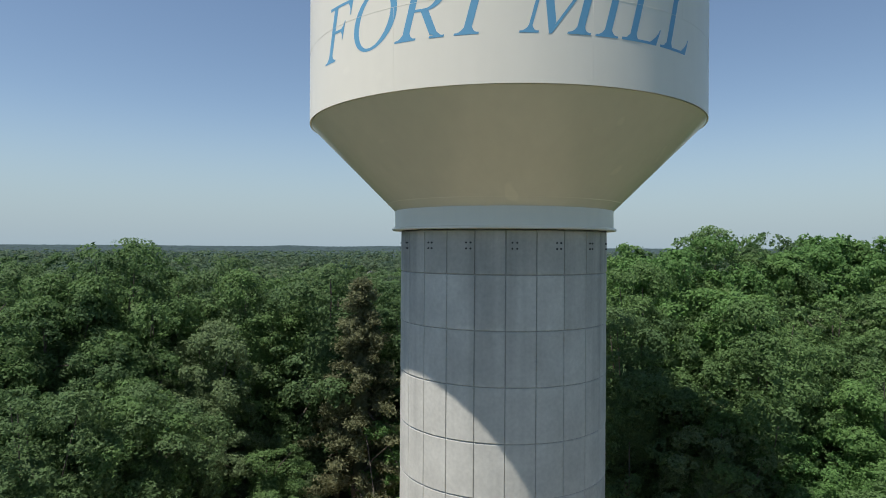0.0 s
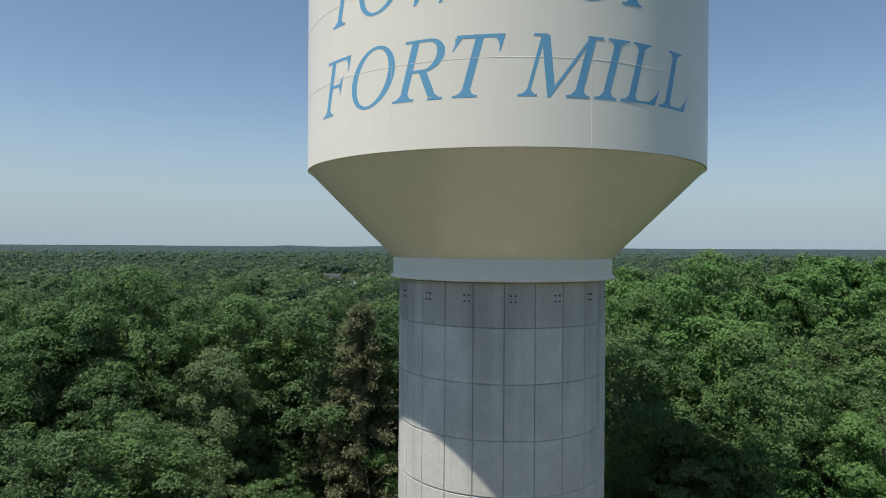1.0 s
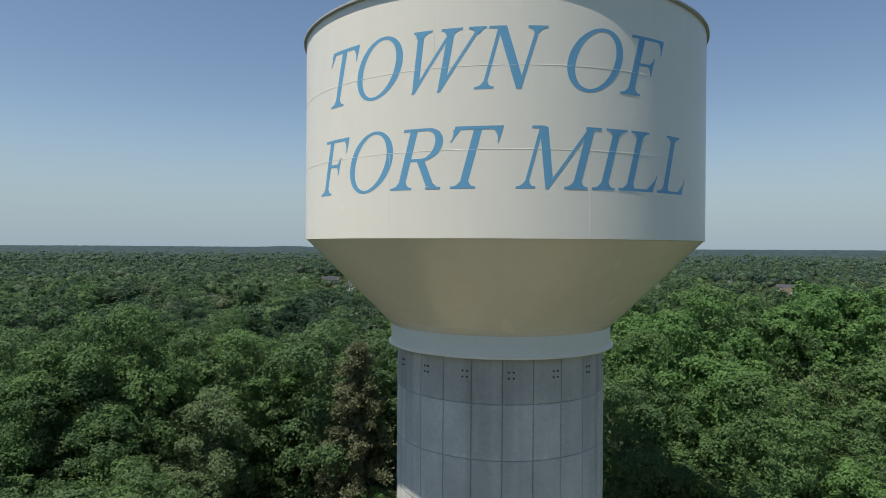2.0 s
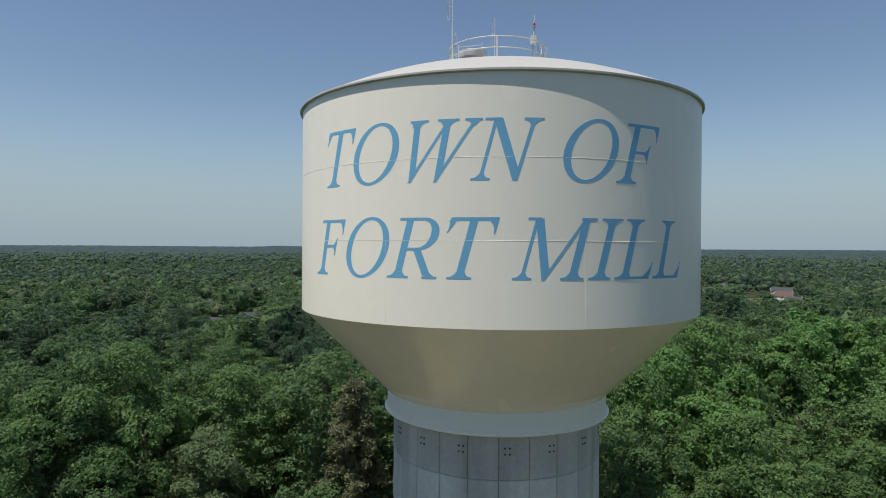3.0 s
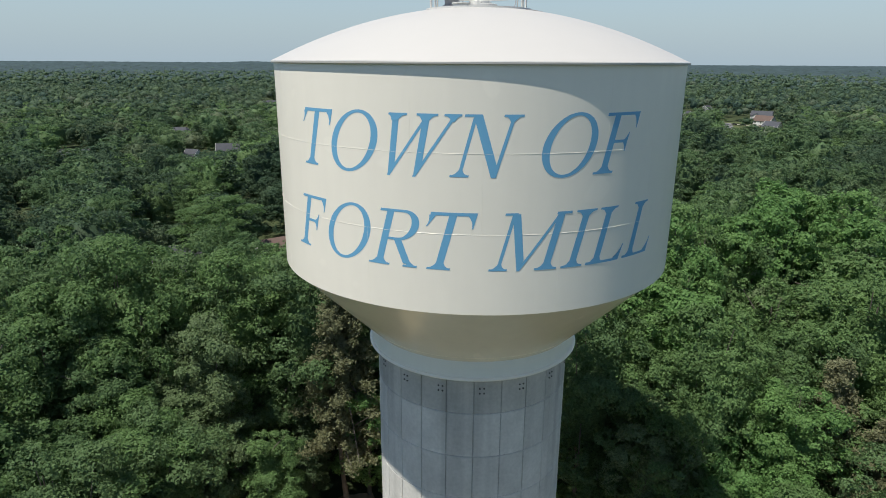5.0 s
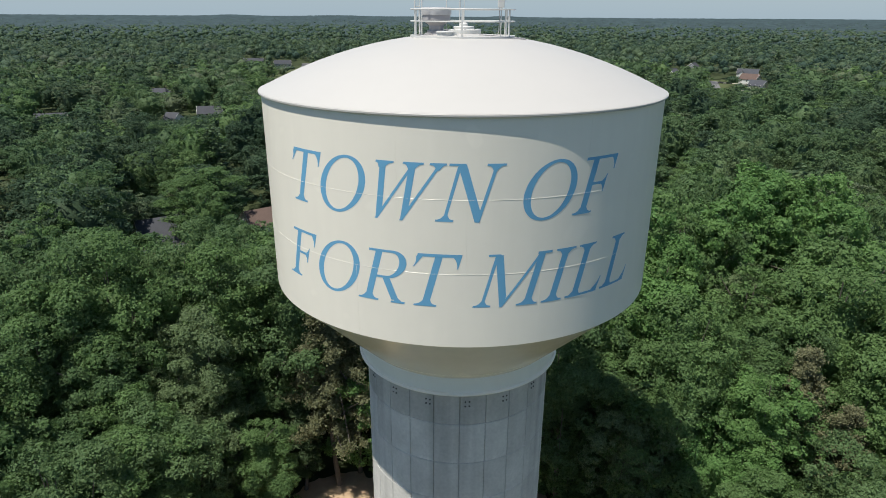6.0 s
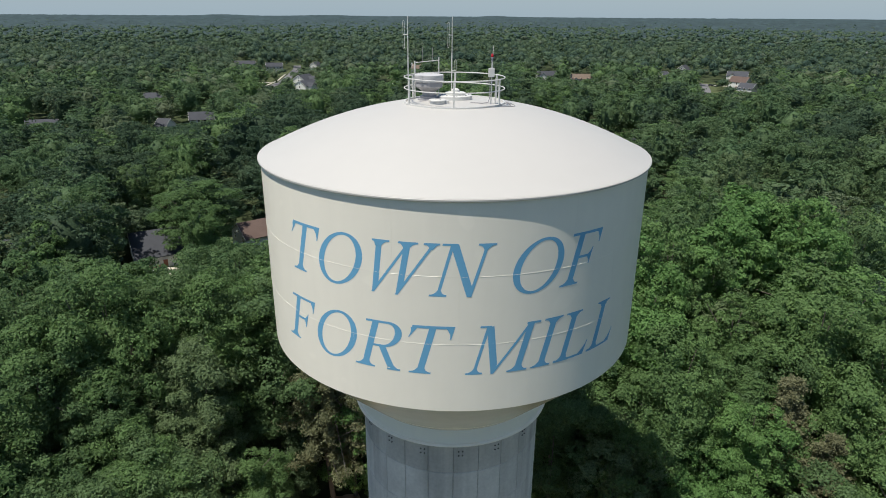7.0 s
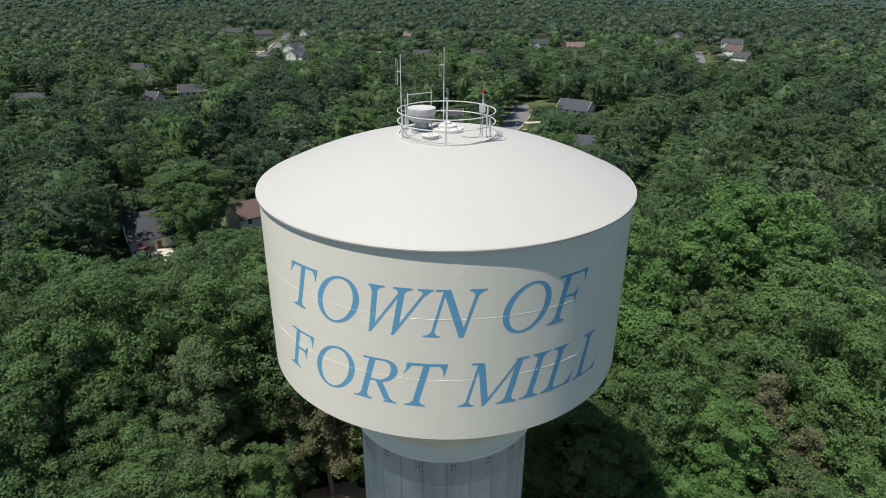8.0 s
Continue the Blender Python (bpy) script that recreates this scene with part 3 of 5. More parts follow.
for draw, deg in ((letter_f, -54.0), (letter_o, -38.3), (letter_r, -27.85), (letter_t, -13.4), (letter_m, -0.05), (letter_i, 17.37), (letter_l, 23.95), (letter_l, 35.25)):
    glyph = Letter(deg, 27.955)
    glyph.done(draw(glyph))

# bolt plates below the ring: four dark holes a group
for k in range(16):
    for da, dz in ((-1.15, 0.1), (1.15, 0.1), (-1.15, -0.1), (1.15, -0.1)):
        a = radians(0.6 + 22.5 * k + da)
        bm = bmesh.new()
        d = Vector((math.sin(a), -math.cos(a), 0))
        c = Vector((0, 0, 22.06 + dz)) + d * R_COL
        rod(bm, c - d * 0.02, c + d * 0.030, 0.032, sides=8)
        part("bolt_socket", bm, DARK, column)


# ---- on the roof ----
def on_roof(dx, dy):
    return dx, dy, roof_z(math.hypot(dx, dy))


railing = tower_thing("roof_railing", 0, 0, roof_z(1.95), label="round white pipe railing with two rails on the roof", category="railing")
dz0 = -roof_z(1.95)
part("toe_ring", turned([(1.91, -0.05), (1.965, -0.05), (1.965, 0.06), (1.91, 0.06)], 96, closed=True), WHITE_STEEL, railing)
for z in (36.57, 36.16):
    part("rail", tube(bmesh.new(), circle_points(1.94, z + dz0, 96), 0.021, closed=True), WHITE_STEEL, railing, smooth=True)
for k in range(6):
    a = radians(-6 + 60 * k)
    bm = bmesh.new()
    box(bm, 1.915, 1.965, -0.03, 0.03, -0.02, 36.57 + dz0)
    bmesh.ops.rotate(bm, verts=bm.verts, cent=(0, 0, 0), matrix=Matrix.Rotation(a - math.pi / 2, 3, "Z"))
    part("post", bm, WHITE_STEEL, railing)

x, y, z = on_roof(-0.97, 0.27)
vent = tower_thing("roof_vent", x, y, z, label="grey steel mushroom vent standing on the tank roof", category="vent")
part("neck", turned([(0.36, -0.06), (0.36, 0.12), (0.28, 0.14), (0.28, 0.44)], 40), GREY_STEEL, vent, smooth=False)
part("bowl", turned([(0.27, 0.30), (0.33, 0.35), (0.50, 0.46), (0.525, 0.49), (0.525, 0.68)], 48), GREY_STEEL, vent, smooth=True)
part("cap", turned([(0.52, 0.67), (0.555, 0.675), (0.56, 0.69), (0.56, 0.92), (0.55, 0.935), (0.3, 0.945), (0, 0.95)], 48), PALE_STEEL, vent, "flat grey cap", True)
part("flange", turned([(0.44, -0.08), (0.44, 0.03), (0.34, 0.03)], 40), GREY_STEEL, vent)

x, y, z = on_roof(0.05, 0.15)
hatch = tower_thing("roof_hatch", x, y, z, label="white round hatch with a stepped cover at the roof's crown", category="hatch")
part("curb", turned([(0.66, -0.05), (0.66, 0.12), (0.63, 0.135), (0.40, 0.145)], 48), WHITE_STEEL, hatch)
part("cover", turned([(0.40, 0.135), (0.40, 0.23), (0.375, 0.245), (0.17, 0.26), (0.16, 0.33), (0.09, 0.39), (0, 0.40)], 40), WHITE_STEEL, hatch)
for k in range(8):
    a = 2 * math.pi * k / 8
    part("bolt", rod(bmesh.new(), (0.53 * math.cos(a), 0.53 * math.sin(a), 0.12), (0.53 * math.cos(a), 0.53 * math.sin(a), 0.17), 0.025), GREY_STEEL, hatch)

x, y, z = on_roof(-0.72, -0.95)
manway = tower_thing("manway_cover", x, y, z, label="low white square-handled manway cover on the roof", category="hatch")
part("curb", turned([(0.30, -0.06), (0.30, 0.09), (0.27, 0.10)], 36), WHITE_STEEL, manway)
part("lid", turned([(0.33, 0.095), (0.33, 0.135), (0.30, 0.148), (0, 0.155)], 36), WHITE_STEEL, manway)
part("hinge", box(bmesh.new(), 0.22, 0.42, -0.11, 0.11, -0.04, 0.12, 0.01), WHITE_STEEL, manway)
part("lid_handle", tube(bmesh.new(), [(-0.09, -0.15, 0.14), (-0.09, -0.15, 0.20), (0.09, -0.15, 0.20), (0.09, -0.15, 0.14)], 0.011), GREY_STEEL, manway)


def dipole(parent, x, z, side, length):
    """A folded loop on a short arm beside its mast."""
    h = length / 2
    pts = []
    for k in range(9):
        w = math.pi * k / 8
        pts.append((x + side * 0.15 + 0.03 * math.cos(w), 0, z + h + 0.03 * math.sin(w)))
    for k in range(9):
        w = math.pi + math.pi * k / 8
        pts.append((x + side * 0.15 + 0.03 * math.cos(w), 0, z - h + 0.03 * math.sin(w)))
    loop = part("dipole", tube(bmesh.new(), pts, 0.009, 6, closed=True), WHITE_STEEL, parent, "thin folded loop")
    part("arm", rod(bmesh.new(), (x, 0, z), (x + side * 0.18, 0, z), 0.014, sides=8), WHITE_STEEL, loop)


def mast(dx, dy, top, loops, label):
    x, y, z = on_roof(dx, dy)
    m = tower_thing("antenna_mast", x, y, z, label=label, category="antenna", group="antennas on the tower roof")
    part("pole", rod(bmesh.new(), (0, 0, -0.05), (0, 0, (top - z) * 0.55), 0.024, sides=12), WHITE_STEEL, m)
    part("upper_pole", rod(bmesh.new(), (0, 0, (top - z) * 0.55), (0, 0, top - z), 0.016, sides=10), WHITE_STEEL, m)
    part("base_plate", box(bmesh.new(), -0.12, 0.12, -0.12, 0.12, -0.05, 0.02, 0.006), WHITE_STEEL, m)
    for zz, side, length in loops:
        dipole(m, 0, zz - z, side, length)
    return m


mast(-1.80, -0.56, 38.75, ((38.12, -1, 0.90), (36.66, 1, 0.85)), "tall slim white antenna mast with two folded loops")
mast(0.09, 2.20, 38.73, ((38.02, -1, 0.90), (36.62, 1, 0.80)), "tall slim white antenna mast behind the railing with two loops")

x, y, z = on_roof(1.32, -0.80)
beacon = tower_thing("warning_light", x, y, z, label="red aircraft warning light on a white post with a junction box", category="warning light")
part("post", rod(bmesh.new(), (0, 0, -0.05), (0, 0, 1.55), 0.022, sides=12), WHITE_STEEL, beacon)
part("junction_box", box(bmesh.new(), -0.13, 0.09, -0.12, 0.03, 0.98, 1.30, 0.012), WHITE_STEEL, beacon)
part("lamp_base", turned([(0.035, 1.52), (0.035, 1.64), (0.065, 1.66), (0.065, 1.69)], 20), GREY_STEEL, beacon)
part("lamp_lens", turned([(0.045, 1.69), (0.05, 1.71), (0.05, 1.77), (0.03, 1.81), (0, 1.82)], 20), RED_GLASS, beacon, "red glass lens", True)
part("lightning_rod", rod(bmesh.new(), (0.03, 0.03, 1.0), (0.03, 0.03, 2.10), 0.012, sides=8), WHITE_STEEL, beacon)
part("strut", rod(bmesh.new(), (0.16, 0, -0.05), (0.16, 0, 0.95), 0.025, sides=10), WHITE_STEEL, beacon)
part("conduit", tube(bmesh.new(), [(-0.07, -0.05, 0.99), (-0.07, -0.05, 0.2), (-0.12, -0.08, 0.06), (-0.35, -0.15, 0.035), (-0.8, -0.1, 0.06)], 0.018), GREY_STEEL, beacon)

x, y, z = on_roof(-1.35, 0.85)
bracket = tower_thing("antenna_stand", x, y, z, label="white pipe frame with a crossbar behind the vent", category="antenna")
part("upright", rod(bmesh.new(), (-0.15, 0, -0.06), (-0.15, 0, 1.45), 0.026, sides=10), WHITE_STEEL, bracket)
part("upright", rod(bmesh.new(), (0.80, 0, -0.06), (0.80, 0, 1.58), 0.020, sides=10), WHITE_STEEL, bracket)
part("crossbar", rod(bmesh.new(), (-0.15, 0, 1.38), (0.80, 0, 1.48), 0.014, sides=8), WHITE_STEEL, bracket)
for dx in (0.15, 0.55):
    part("whip", rod(bmesh.new(), (dx, 0, 1.40), (dx, 0, 1.98), 0.007, sides=6), GREY_STEEL, bracket)

for k in range(2):
    a0 = radians(66 + 5 * k)
    x, y, z = on_roof(0, 0)
    cable = tower_thing("roof_cable", 0, 0, roof_z(2.2), label="thin cable lying looped on the roof", category="cable")
    pts = []
    for s in range(15):
        a = a0 + radians(-16 + 2.3 * s)
        r = 2.02 + (0.22 + 0.14 * k) * math.sin(math.pi * s / 14)
        pts.append((r * math.sin(a), -r * math.cos(a), roof_z(r) - roof_z(2.2) + 0.014))
    part("run", tube(bmesh.new(), pts, 0.014, 6), GREY_STEEL, cable)

# ---- houses ----
def gable_window(parent, x, y, z, face, w=1.1, h=1.5):
    """A framed sash window set on a wall; face: the wall's outward direction, 'f' front, 'l' or 'r' gable."""
    m = pose(x, y, z, 0, 0, {"f": 0, "l": -90, "r": 90}[face])
    bm = bmesh.new()
    for x0, x1, z0, z1 in ((-w / 2 - 0.1, -w / 2, -h / 2 - 0.1, h / 2 + 0.1), (w / 2, w / 2 + 0.1, -h / 2 - 0.1, h / 2 + 0.1), (-w / 2, w / 2, h / 2, h / 2 + 0.12), (-w / 2, w / 2, -h / 2 - 0.1, -h / 2), (-w / 2, w / 2, -0.04, 0.04)):
        box(bm, x0, x1, -0.10, 0.02, z0, z1)
    bm.transform(m)
    frame_ob = part("window_frame", bm, SIDING_WHITE, parent)
    bm = bmesh.new()
    box(bm, -w / 2, w / 2, -0.04, 0.02, -h / 2, h / 2)
    bm.transform(m)
    part("pane", bm, PANE, frame_ob)


def house(x, y, rz, length, depth, eave, rise, wall_mat, roof_mat, label, chimney=False, windows=(1, 3), wing=None):
    """A gabled house: ridge along its length, front towards local -y."""
    h = thing("house", x, y, ground_z(x, y), rz, label=label, category="house", group="houses among the trees")
    a, b = length / 2, depth / 2
    bm = bmesh.new()
    loop = [(-a, -b), (a, -b), (a, b), (-a, b)]
    low, top = [bm.verts.new((*p, -0.5)) for p in loop], [bm.verts.new((*p, eave)) for p in loop]
    for k in range(4):
        bm.faces.new((low[k], low[(k + 1) % 4], top[(k + 1) % 4], top[k]))
    gl, gr = bm.verts.new((-a, 0, eave + rise)), bm.verts.new((a, 0, eave + rise))
    bm.faces.new((top[0], gl, top[3]))
    bm.faces.new((top[1], top[2], gr))
    bm.faces.new((top[0], top[1], gr, gl))
    bm.faces.new((top[2], top[3], gl, gr))
    bmesh.ops.recalc_face_normals(bm, faces=bm.faces)
    walls = part("wall", bm, wall_mat, h)
    o, t = 0.4, 0.16
    slope = rise / b
    for side in (-1, 1):
        bm = bmesh.new()
        pts = [(-a - o, side * (b + o), eave - slope * o), (a + o, side * (b + o), eave - slope * o), (a + o, 0, eave + rise), (-a - o, 0, eave + rise)]
        lo, hi = [bm.verts.new((p[0], p[1], p[2] + 0.03)) for p in pts], [bm.verts.new((p[0], p[1], p[2] + 0.03 + t)) for p in pts]
        bm.faces.new(lo[::-1])
        bm.faces.new(hi)
        for k in range(4):
            bm.faces.new((lo[k], lo[(k + 1) % 4], hi[(k + 1) % 4], hi[k]))
        bmesh.ops.recalc_face_normals(bm, faces=bm.faces)
        roof = part("roof", bm, roof_mat, h)
    for side in (-1, 1):  # barge boards
        for gx in (-a - o - 0.06, a + o):
            bm = bmesh.new()
            p = [(gx, side * (b + o), eave - slope * o - 0.12), (gx, 0, eave + rise - 0.12)]
            v = [bm.verts.new((q[0] + dx, q[1], q[2] + dz)) for q in p for dx, dz in ((0, 0), (0.06, 0), (0.06, 0.34), (0, 0.34))]
            for k in range(4):
                bm.faces.new((v[k], v[(k + 1) % 4], v[4 + (k + 1) % 4], v[4 + k]))
            bm.faces.new(v[:4])
            bm.faces.new(v[4:])
            bmesh.ops.recalc_face_normals(bm, faces=bm.faces)
            part("barge_board", bm, SIDING_WHITE, h)
    storeys = 2 if eave > 4.2 else 1
    for s in range(storeys):
        z = 1.6 + 2.8 * s
        n = windows[1]
        for k in range(n):
            if s == 0 and k == n // 2:
                bm = bmesh.new()
                box(bm, -0.5, 0.5, -b - 0.06, -b + 0.02, 0, 2.05, 0.01)
                part("door", bm, BRICK_RED if wall_mat is not BRICK_RED else SIDING_WHITE, h)
            else:
                gable_window(walls, -a + length * (k + 0.5) / n, -b, z, "f")
        for k in range(windows[0]):
            for gx, face in ((-a, "l"), (a, "r")):
                gable_window(walls, gx, -b + depth * (k + 0.5) / windows[0], z, face)
    gable_window(walls, -a, 0, eave + rise * 0.35, "l", 0.7, 0.9)
    if chimney:
        bm = box(bmesh.new(), a * 0.3, a * 0.3 + 0.9, 0.2, 0.9, eave, eave + rise + 1.1, 0.03)
        part("chimney", bm, BRICK_RED, h)
    if wing:
        wx, wl, wd, weave, wrise = wing
        bm = bmesh.new()
        y0, y1 = -b - wd, -b + 0.5
        pr = [(wx - wl / 2, -0.5), (wx + wl / 2, -0.5), (wx + wl / 2, weave), (wx, weave + wrise), (wx - wl / 2, weave)]
        f, g = [bm.verts.new((px, y0, pz)) for px, pz in pr], [bm.verts.new((px, y1, pz)) for px, pz in pr]
        bm.faces.new(f[::-1])
        bm.faces.new(g)
        for k in range(5):
            bm.faces.new((f[k], f[(k + 1) % 5], g[(k + 1) % 5], g[k]))
        bmesh.ops.recalc_face_normals(bm, faces=bm.faces)
        wing_ob = part("wing", bm, wall_mat, h)
        ws = wrise / (wl / 2)
        for side in (-1, 1):
            bm = bmesh.new()
            e = (wl / 2 + 0.35)
            pts = [(wx + side * e, y0 - 0.35, weave - ws * 0.35), (wx, y0 - 0.35, weave + wrise), (wx, 0.0, weave + wrise), (wx + side * e, -b + 0.45, weave - ws * 0.35)]
            lo, hi = [bm.verts.new((p[0], p[1], p[2] + 0.03)) for p in pts], [bm.verts.new((p[0], p[1], p[2] + 0.19)) for p in pts]
            bm.faces.new(lo)
            bm.faces.new(hi)
            for k in range(4):
                bm.faces.new((lo[k], lo[(k + 1) % 4], hi[(k + 1) % 4], hi[k]))
            bmesh.ops.recalc_face_normals(bm, faces=bm.faces)
            part("wing_roof", bm, roof_mat, h)
        gable_window(wing_ob, wx, y0, weave * 0.55, "f", 1.4, 1.5)
    return h


HOUSES = []


def placed(x, y, rz, length, depth, eave, rise, wall_mat, roof_mat, label, sees=3.0, reach=9.0, **more):
    """Builds a house and notes its plot, so that the woods leave it open."""
    house(x, y, rz, length, depth, eave, rise, wall_mat, roof_mat, label, **more)
    HOUSES.append((x, y, ground_z(x, y) + sees, reach, max(length, depth) / 2 + 3.2))


placed(-34.7, 162.5, 34, 15.0, 10.4, 5.2, 2.9, SIDING_WHITE, SHINGLE_BROWN, "white-sided house with a brown shingle roof", -0.5, 11, windows=(2, 3))
placed(-60.3, 155.6, 27, 13.0, 14.0, 3.2, 4.6, SIDING_WHITE, SHINGLE_GREY, "low house with a dark grey shingle roof", 2.6, 7)
placed(-99.0, 158.0, -10, 9.0, 7.0, 3.0, 2.0, SIDING_GREY, SHINGLE_GREY, "small grey-roofed outbuilding in the woods", 4.0, 4)
placed(90.0, 294.0, -38, 15.0, 10.5, 5.4, 3.8, SIDING_WHITE, SHINGLE_GREY, "white house with steep grey gabled roofs by the street", 2.5, 9, wing=(-5.5, 7.0, 6.0, 3.6, 2.6), windows=(2, 4))
placed(75.5, 236.0, -12, 10.0, 9.0, 3.4, 2.8, SIDING_GREY, SHINGLE_GREY, "grey-roofed house below the street", 2.0, 7)
placed(107.0, 283.0, -15, 12.0, 8.0, 3.4, 2.6, BRICK_RED, SHINGLE_GREY, "brick house half hidden by trees", 3.0, 6)
placed(30.0, 284.0, 0, 9.0, 8.0, 4.4, 3.2, SIDING_WHITE, SHINGLE_GREY, "pale house with a pyramid-like grey roof", 4.5, 7)
placed(327.0, 592.0, -35, 18.0, 11.0, 5.6, 4.0, SIDING_WHITE, SHINGLE_GREY, "white gabled house with a slate-grey roof", 1.0, 12, wing=(-4, 7, 4, 4.8, 3.0))
placed(299.0, 536.0, -55, 15.0, 11.0, 5.6, 4.2, SIDING_WHITE, SHINGLE_BROWN, "white gabled house with a red-brown roof", 0.5, 11)
placed(284.0, 496.0, -55, 12.0, 11.0, 4.6, 3.8, SIDING_WHITE, SHINGLE_GREY, "white gable end with a grey roof", 0.5, 9)
placed(145.0, 603.0, 4, 18.0, 10.0, 5.4, 3.6, SIDING_WHITE, SHINGLE_GREY, "long white two-storey house with a grey roof", 1.8, 11, wing=(-5.5, 6.5, 3, 5.0, 3.0), windows=(2, 5))
placed(172.0, 582.0, -8, 17.0, 10.0, 4.4, 3.8, SIDING_GREY, SHINGLE_TAN, "house with a broad tan shingle roof", 1.8, 10, wing=(-5, 6, 3, 3.2, 2.4))
placed(306.0, 664.0, 50, 15.0, 11.0, 5.4, 4.6, SIDING_GREY, SHINGLE_GREY, "house with a steep dark gable roof", 4.0, 9)
placed(262.0, 610.0, 20, 8.0, 8.0, 5.2, 3.0, SIDING_WHITE, SHINGLE_GREY, "small white house among trees", 4.0, 5)
placed(-125.0, 706.0, 6, 17.0, 11.0, 5.8, 3.4, SIDING_GREY, SHINGLE_GREY, "grey two-storey house beside the far street", 2.0, 11, windows=(2, 5))
placed(-163.0, 742.0, 0, 22.0, 11.0, 5.4, 3.4, SIDING_GREY, SHINGLE_GREY, "long grey-roofed house among trees", 4.0, 10)
placed(-77.0, 572.0, 62, 16.0, 11.0, 5.4, 3.6, SIDING_WHITE, SHINGLE_GREY, "white-gabled house with a grey roof on the far street", 0.5, 11, wing=(3, 7, 4, 4.6, 2.8))
placed(-69.0, 524.0, 62, 18.0, 11.0, 5.4, 3.6, SIDING_WHITE, SHINGLE_GREY, "white-gabled house with a long grey roof", 0.0, 12, wing=(-3, 7, 4, 4.6, 2.8))
placed(-83.0, 717.0, 70, 12.0, 9.0, 5.4, 4.2, SIDING_WHITE, SHINGLE_GREY, "tall white gable among trees", 3.0, 8)
placed(-165.0, 452.0, 12, 15.0, 12.0, 4.0, 3.6, SIDING_WHITE, SHINGLE_GREY, "white house with a broad grey roof", 3.5, 8)
placed(-103.5, 353.0, 12, 12.5, 9.0, 5.4, 3.4, SIDING_WHITE, SHINGLE_GREY, "white two-storey house with dark windows", 3.2, 7, windows=(2, 4))
placed(-119.5, 341.0, -20, 7.0, 8.0, 3.8, 3.4, SIDING_WHITE, SHINGLE_GREY, "small white house with a grey roof", 2.6, 5)
placed(-182.0, 341.0, 14, 17.0, 9.0, 4.0, 3.0, SIDING_WHITE, SHINGLE_GREY, "wide grey-roofed house in the woods", 4.5, 7, wing=(-4, 6, 3, 3.4, 2.6))
placed(26.0, 684.0, -30, 9.0, 8.0, 5.4, 4.0, SIDING_GREY, SHINGLE_TAN, "tan-roofed house glimpsed in the woods", 4.0, 6)
placed(31.0, 540.0, 10, 17.0, 8.0, 3.6, 2.6, SIDING_WHITE, SHINGLE_GREY, "low grey-roofed house among the trees", 3.5, 8)
placed(-7.5, 558.0, 3, 24.0, 4.0, 2.4, 0.6, SIDING_WHITE, SIDING_WHITE, "long low pale building between trees", 2.8, 10)
placed(81.0, 547.0, 6, 14.0, 8.0, 3.2, 2.2, SIDING_GREY, SHINGLE_GREY, "low grey roof among trees", 3.2, 7)
placed(756.0, 965.0, -35, 34.0, 14.0, 6.0, 3.0, SIDING_WHITE, SIDING_GREY, "distant white building in the woods", 2.0, 16)


# ---- parked cars ----
def car(x, y, rz, mat, label):
    c = thing("car", x, y, ground_z(x, y) + 0.1, rz, label=label, category="car", group="parked cars")
    def body(profile, width, name, m, inset=0.0):
        bm = bmesh.new()
        sides = []
        for s in (-1, 1):
            sides.append([bm.verts.new((px, s * (width / 2 - (inset if pz > 1.0 else 0)), pz)) for px, pz in profile])
        n = len(profile)
        bm.faces.new(sides[0])
        bm.faces.new(sides[1][::-1])
        for k in range(n):
            bm.faces.new((sides[0][k], sides[1][k], sides[1][(k + 1) % n], sides[0][(k + 1) % n]))
        bmesh.ops.recalc_face_normals(bm, faces=bm.faces)
        bmesh.ops.bevel(bm, geom=list(bm.edges), offset=0.05, segments=2, affect="EDGES")
        return part(name, bm, m, c)
    body([(-2.3, 0.35), (2.3, 0.35), (2.35, 0.65), (2.2, 0.85), (1.2, 0.95), (-2.2, 0.98), (-2.35, 0.7)], 1.8, "body", mat)
    body([(-2.0, 0.94), (1.1, 0.93), (0.45, 1.42), (-1.3, 1.45)], 1.66, "cabin", PANE, 0.14)
    body([(-1.35, 1.40), (0.45, 1.38), (0.35, 1.47), (-1.2, 1.50)], 1.42, "roof_panel", mat)
    for wx in (-1.4, 1.4):
        for s in (-1, 1):
            wheel = part("wheel", rod(bmesh.new(), (wx, s * 0.92, 0.33), (wx, s * 0.70, 0.33), 0.33, sides=20), RUBBER, c)
            part("rim", rod(bmesh.new(), (wx, s * 0.93, 0.33), (wx, s * 0.88, 0.33), 0.20, sides=14), GREY_STEEL, wheel)
    return c


car(-59.5, 144.0, 20, CAR_WHITE, "white car parked in the paved yard")
car(-57.6, 140.6, 15, CAR_WHITE, "white car parked under the trees")
car(-60.0, 147.0, 65, CAR_RED, "faded red car parked by the dark roof")
car(68.5, 269.5, 15, CAR_DARK, "dark car parked on the lawn's edge")
car(66.0, 262.5, 25, CAR_WHITE, "white car parked beside the street")
car(60.5, 266.5, 15, CAR_WHITE, "white car parked at the kerb")
car(77.0, 290.0, 14, CAR_WHITE, "white car on the pale driveway")
car(283.0, 555.0, -35, CAR_DARK, "dark car in front of the gabled houses")
car(289.0, 551.0, -35, CAR_DARK, "dark car on the far driveway")

# ---- trees ----
rng = np.random.default_rng(7)


def unit(v):
    return v / np.maximum(np.linalg.norm(v, axis=-1, keepdims=True), 1e-9)


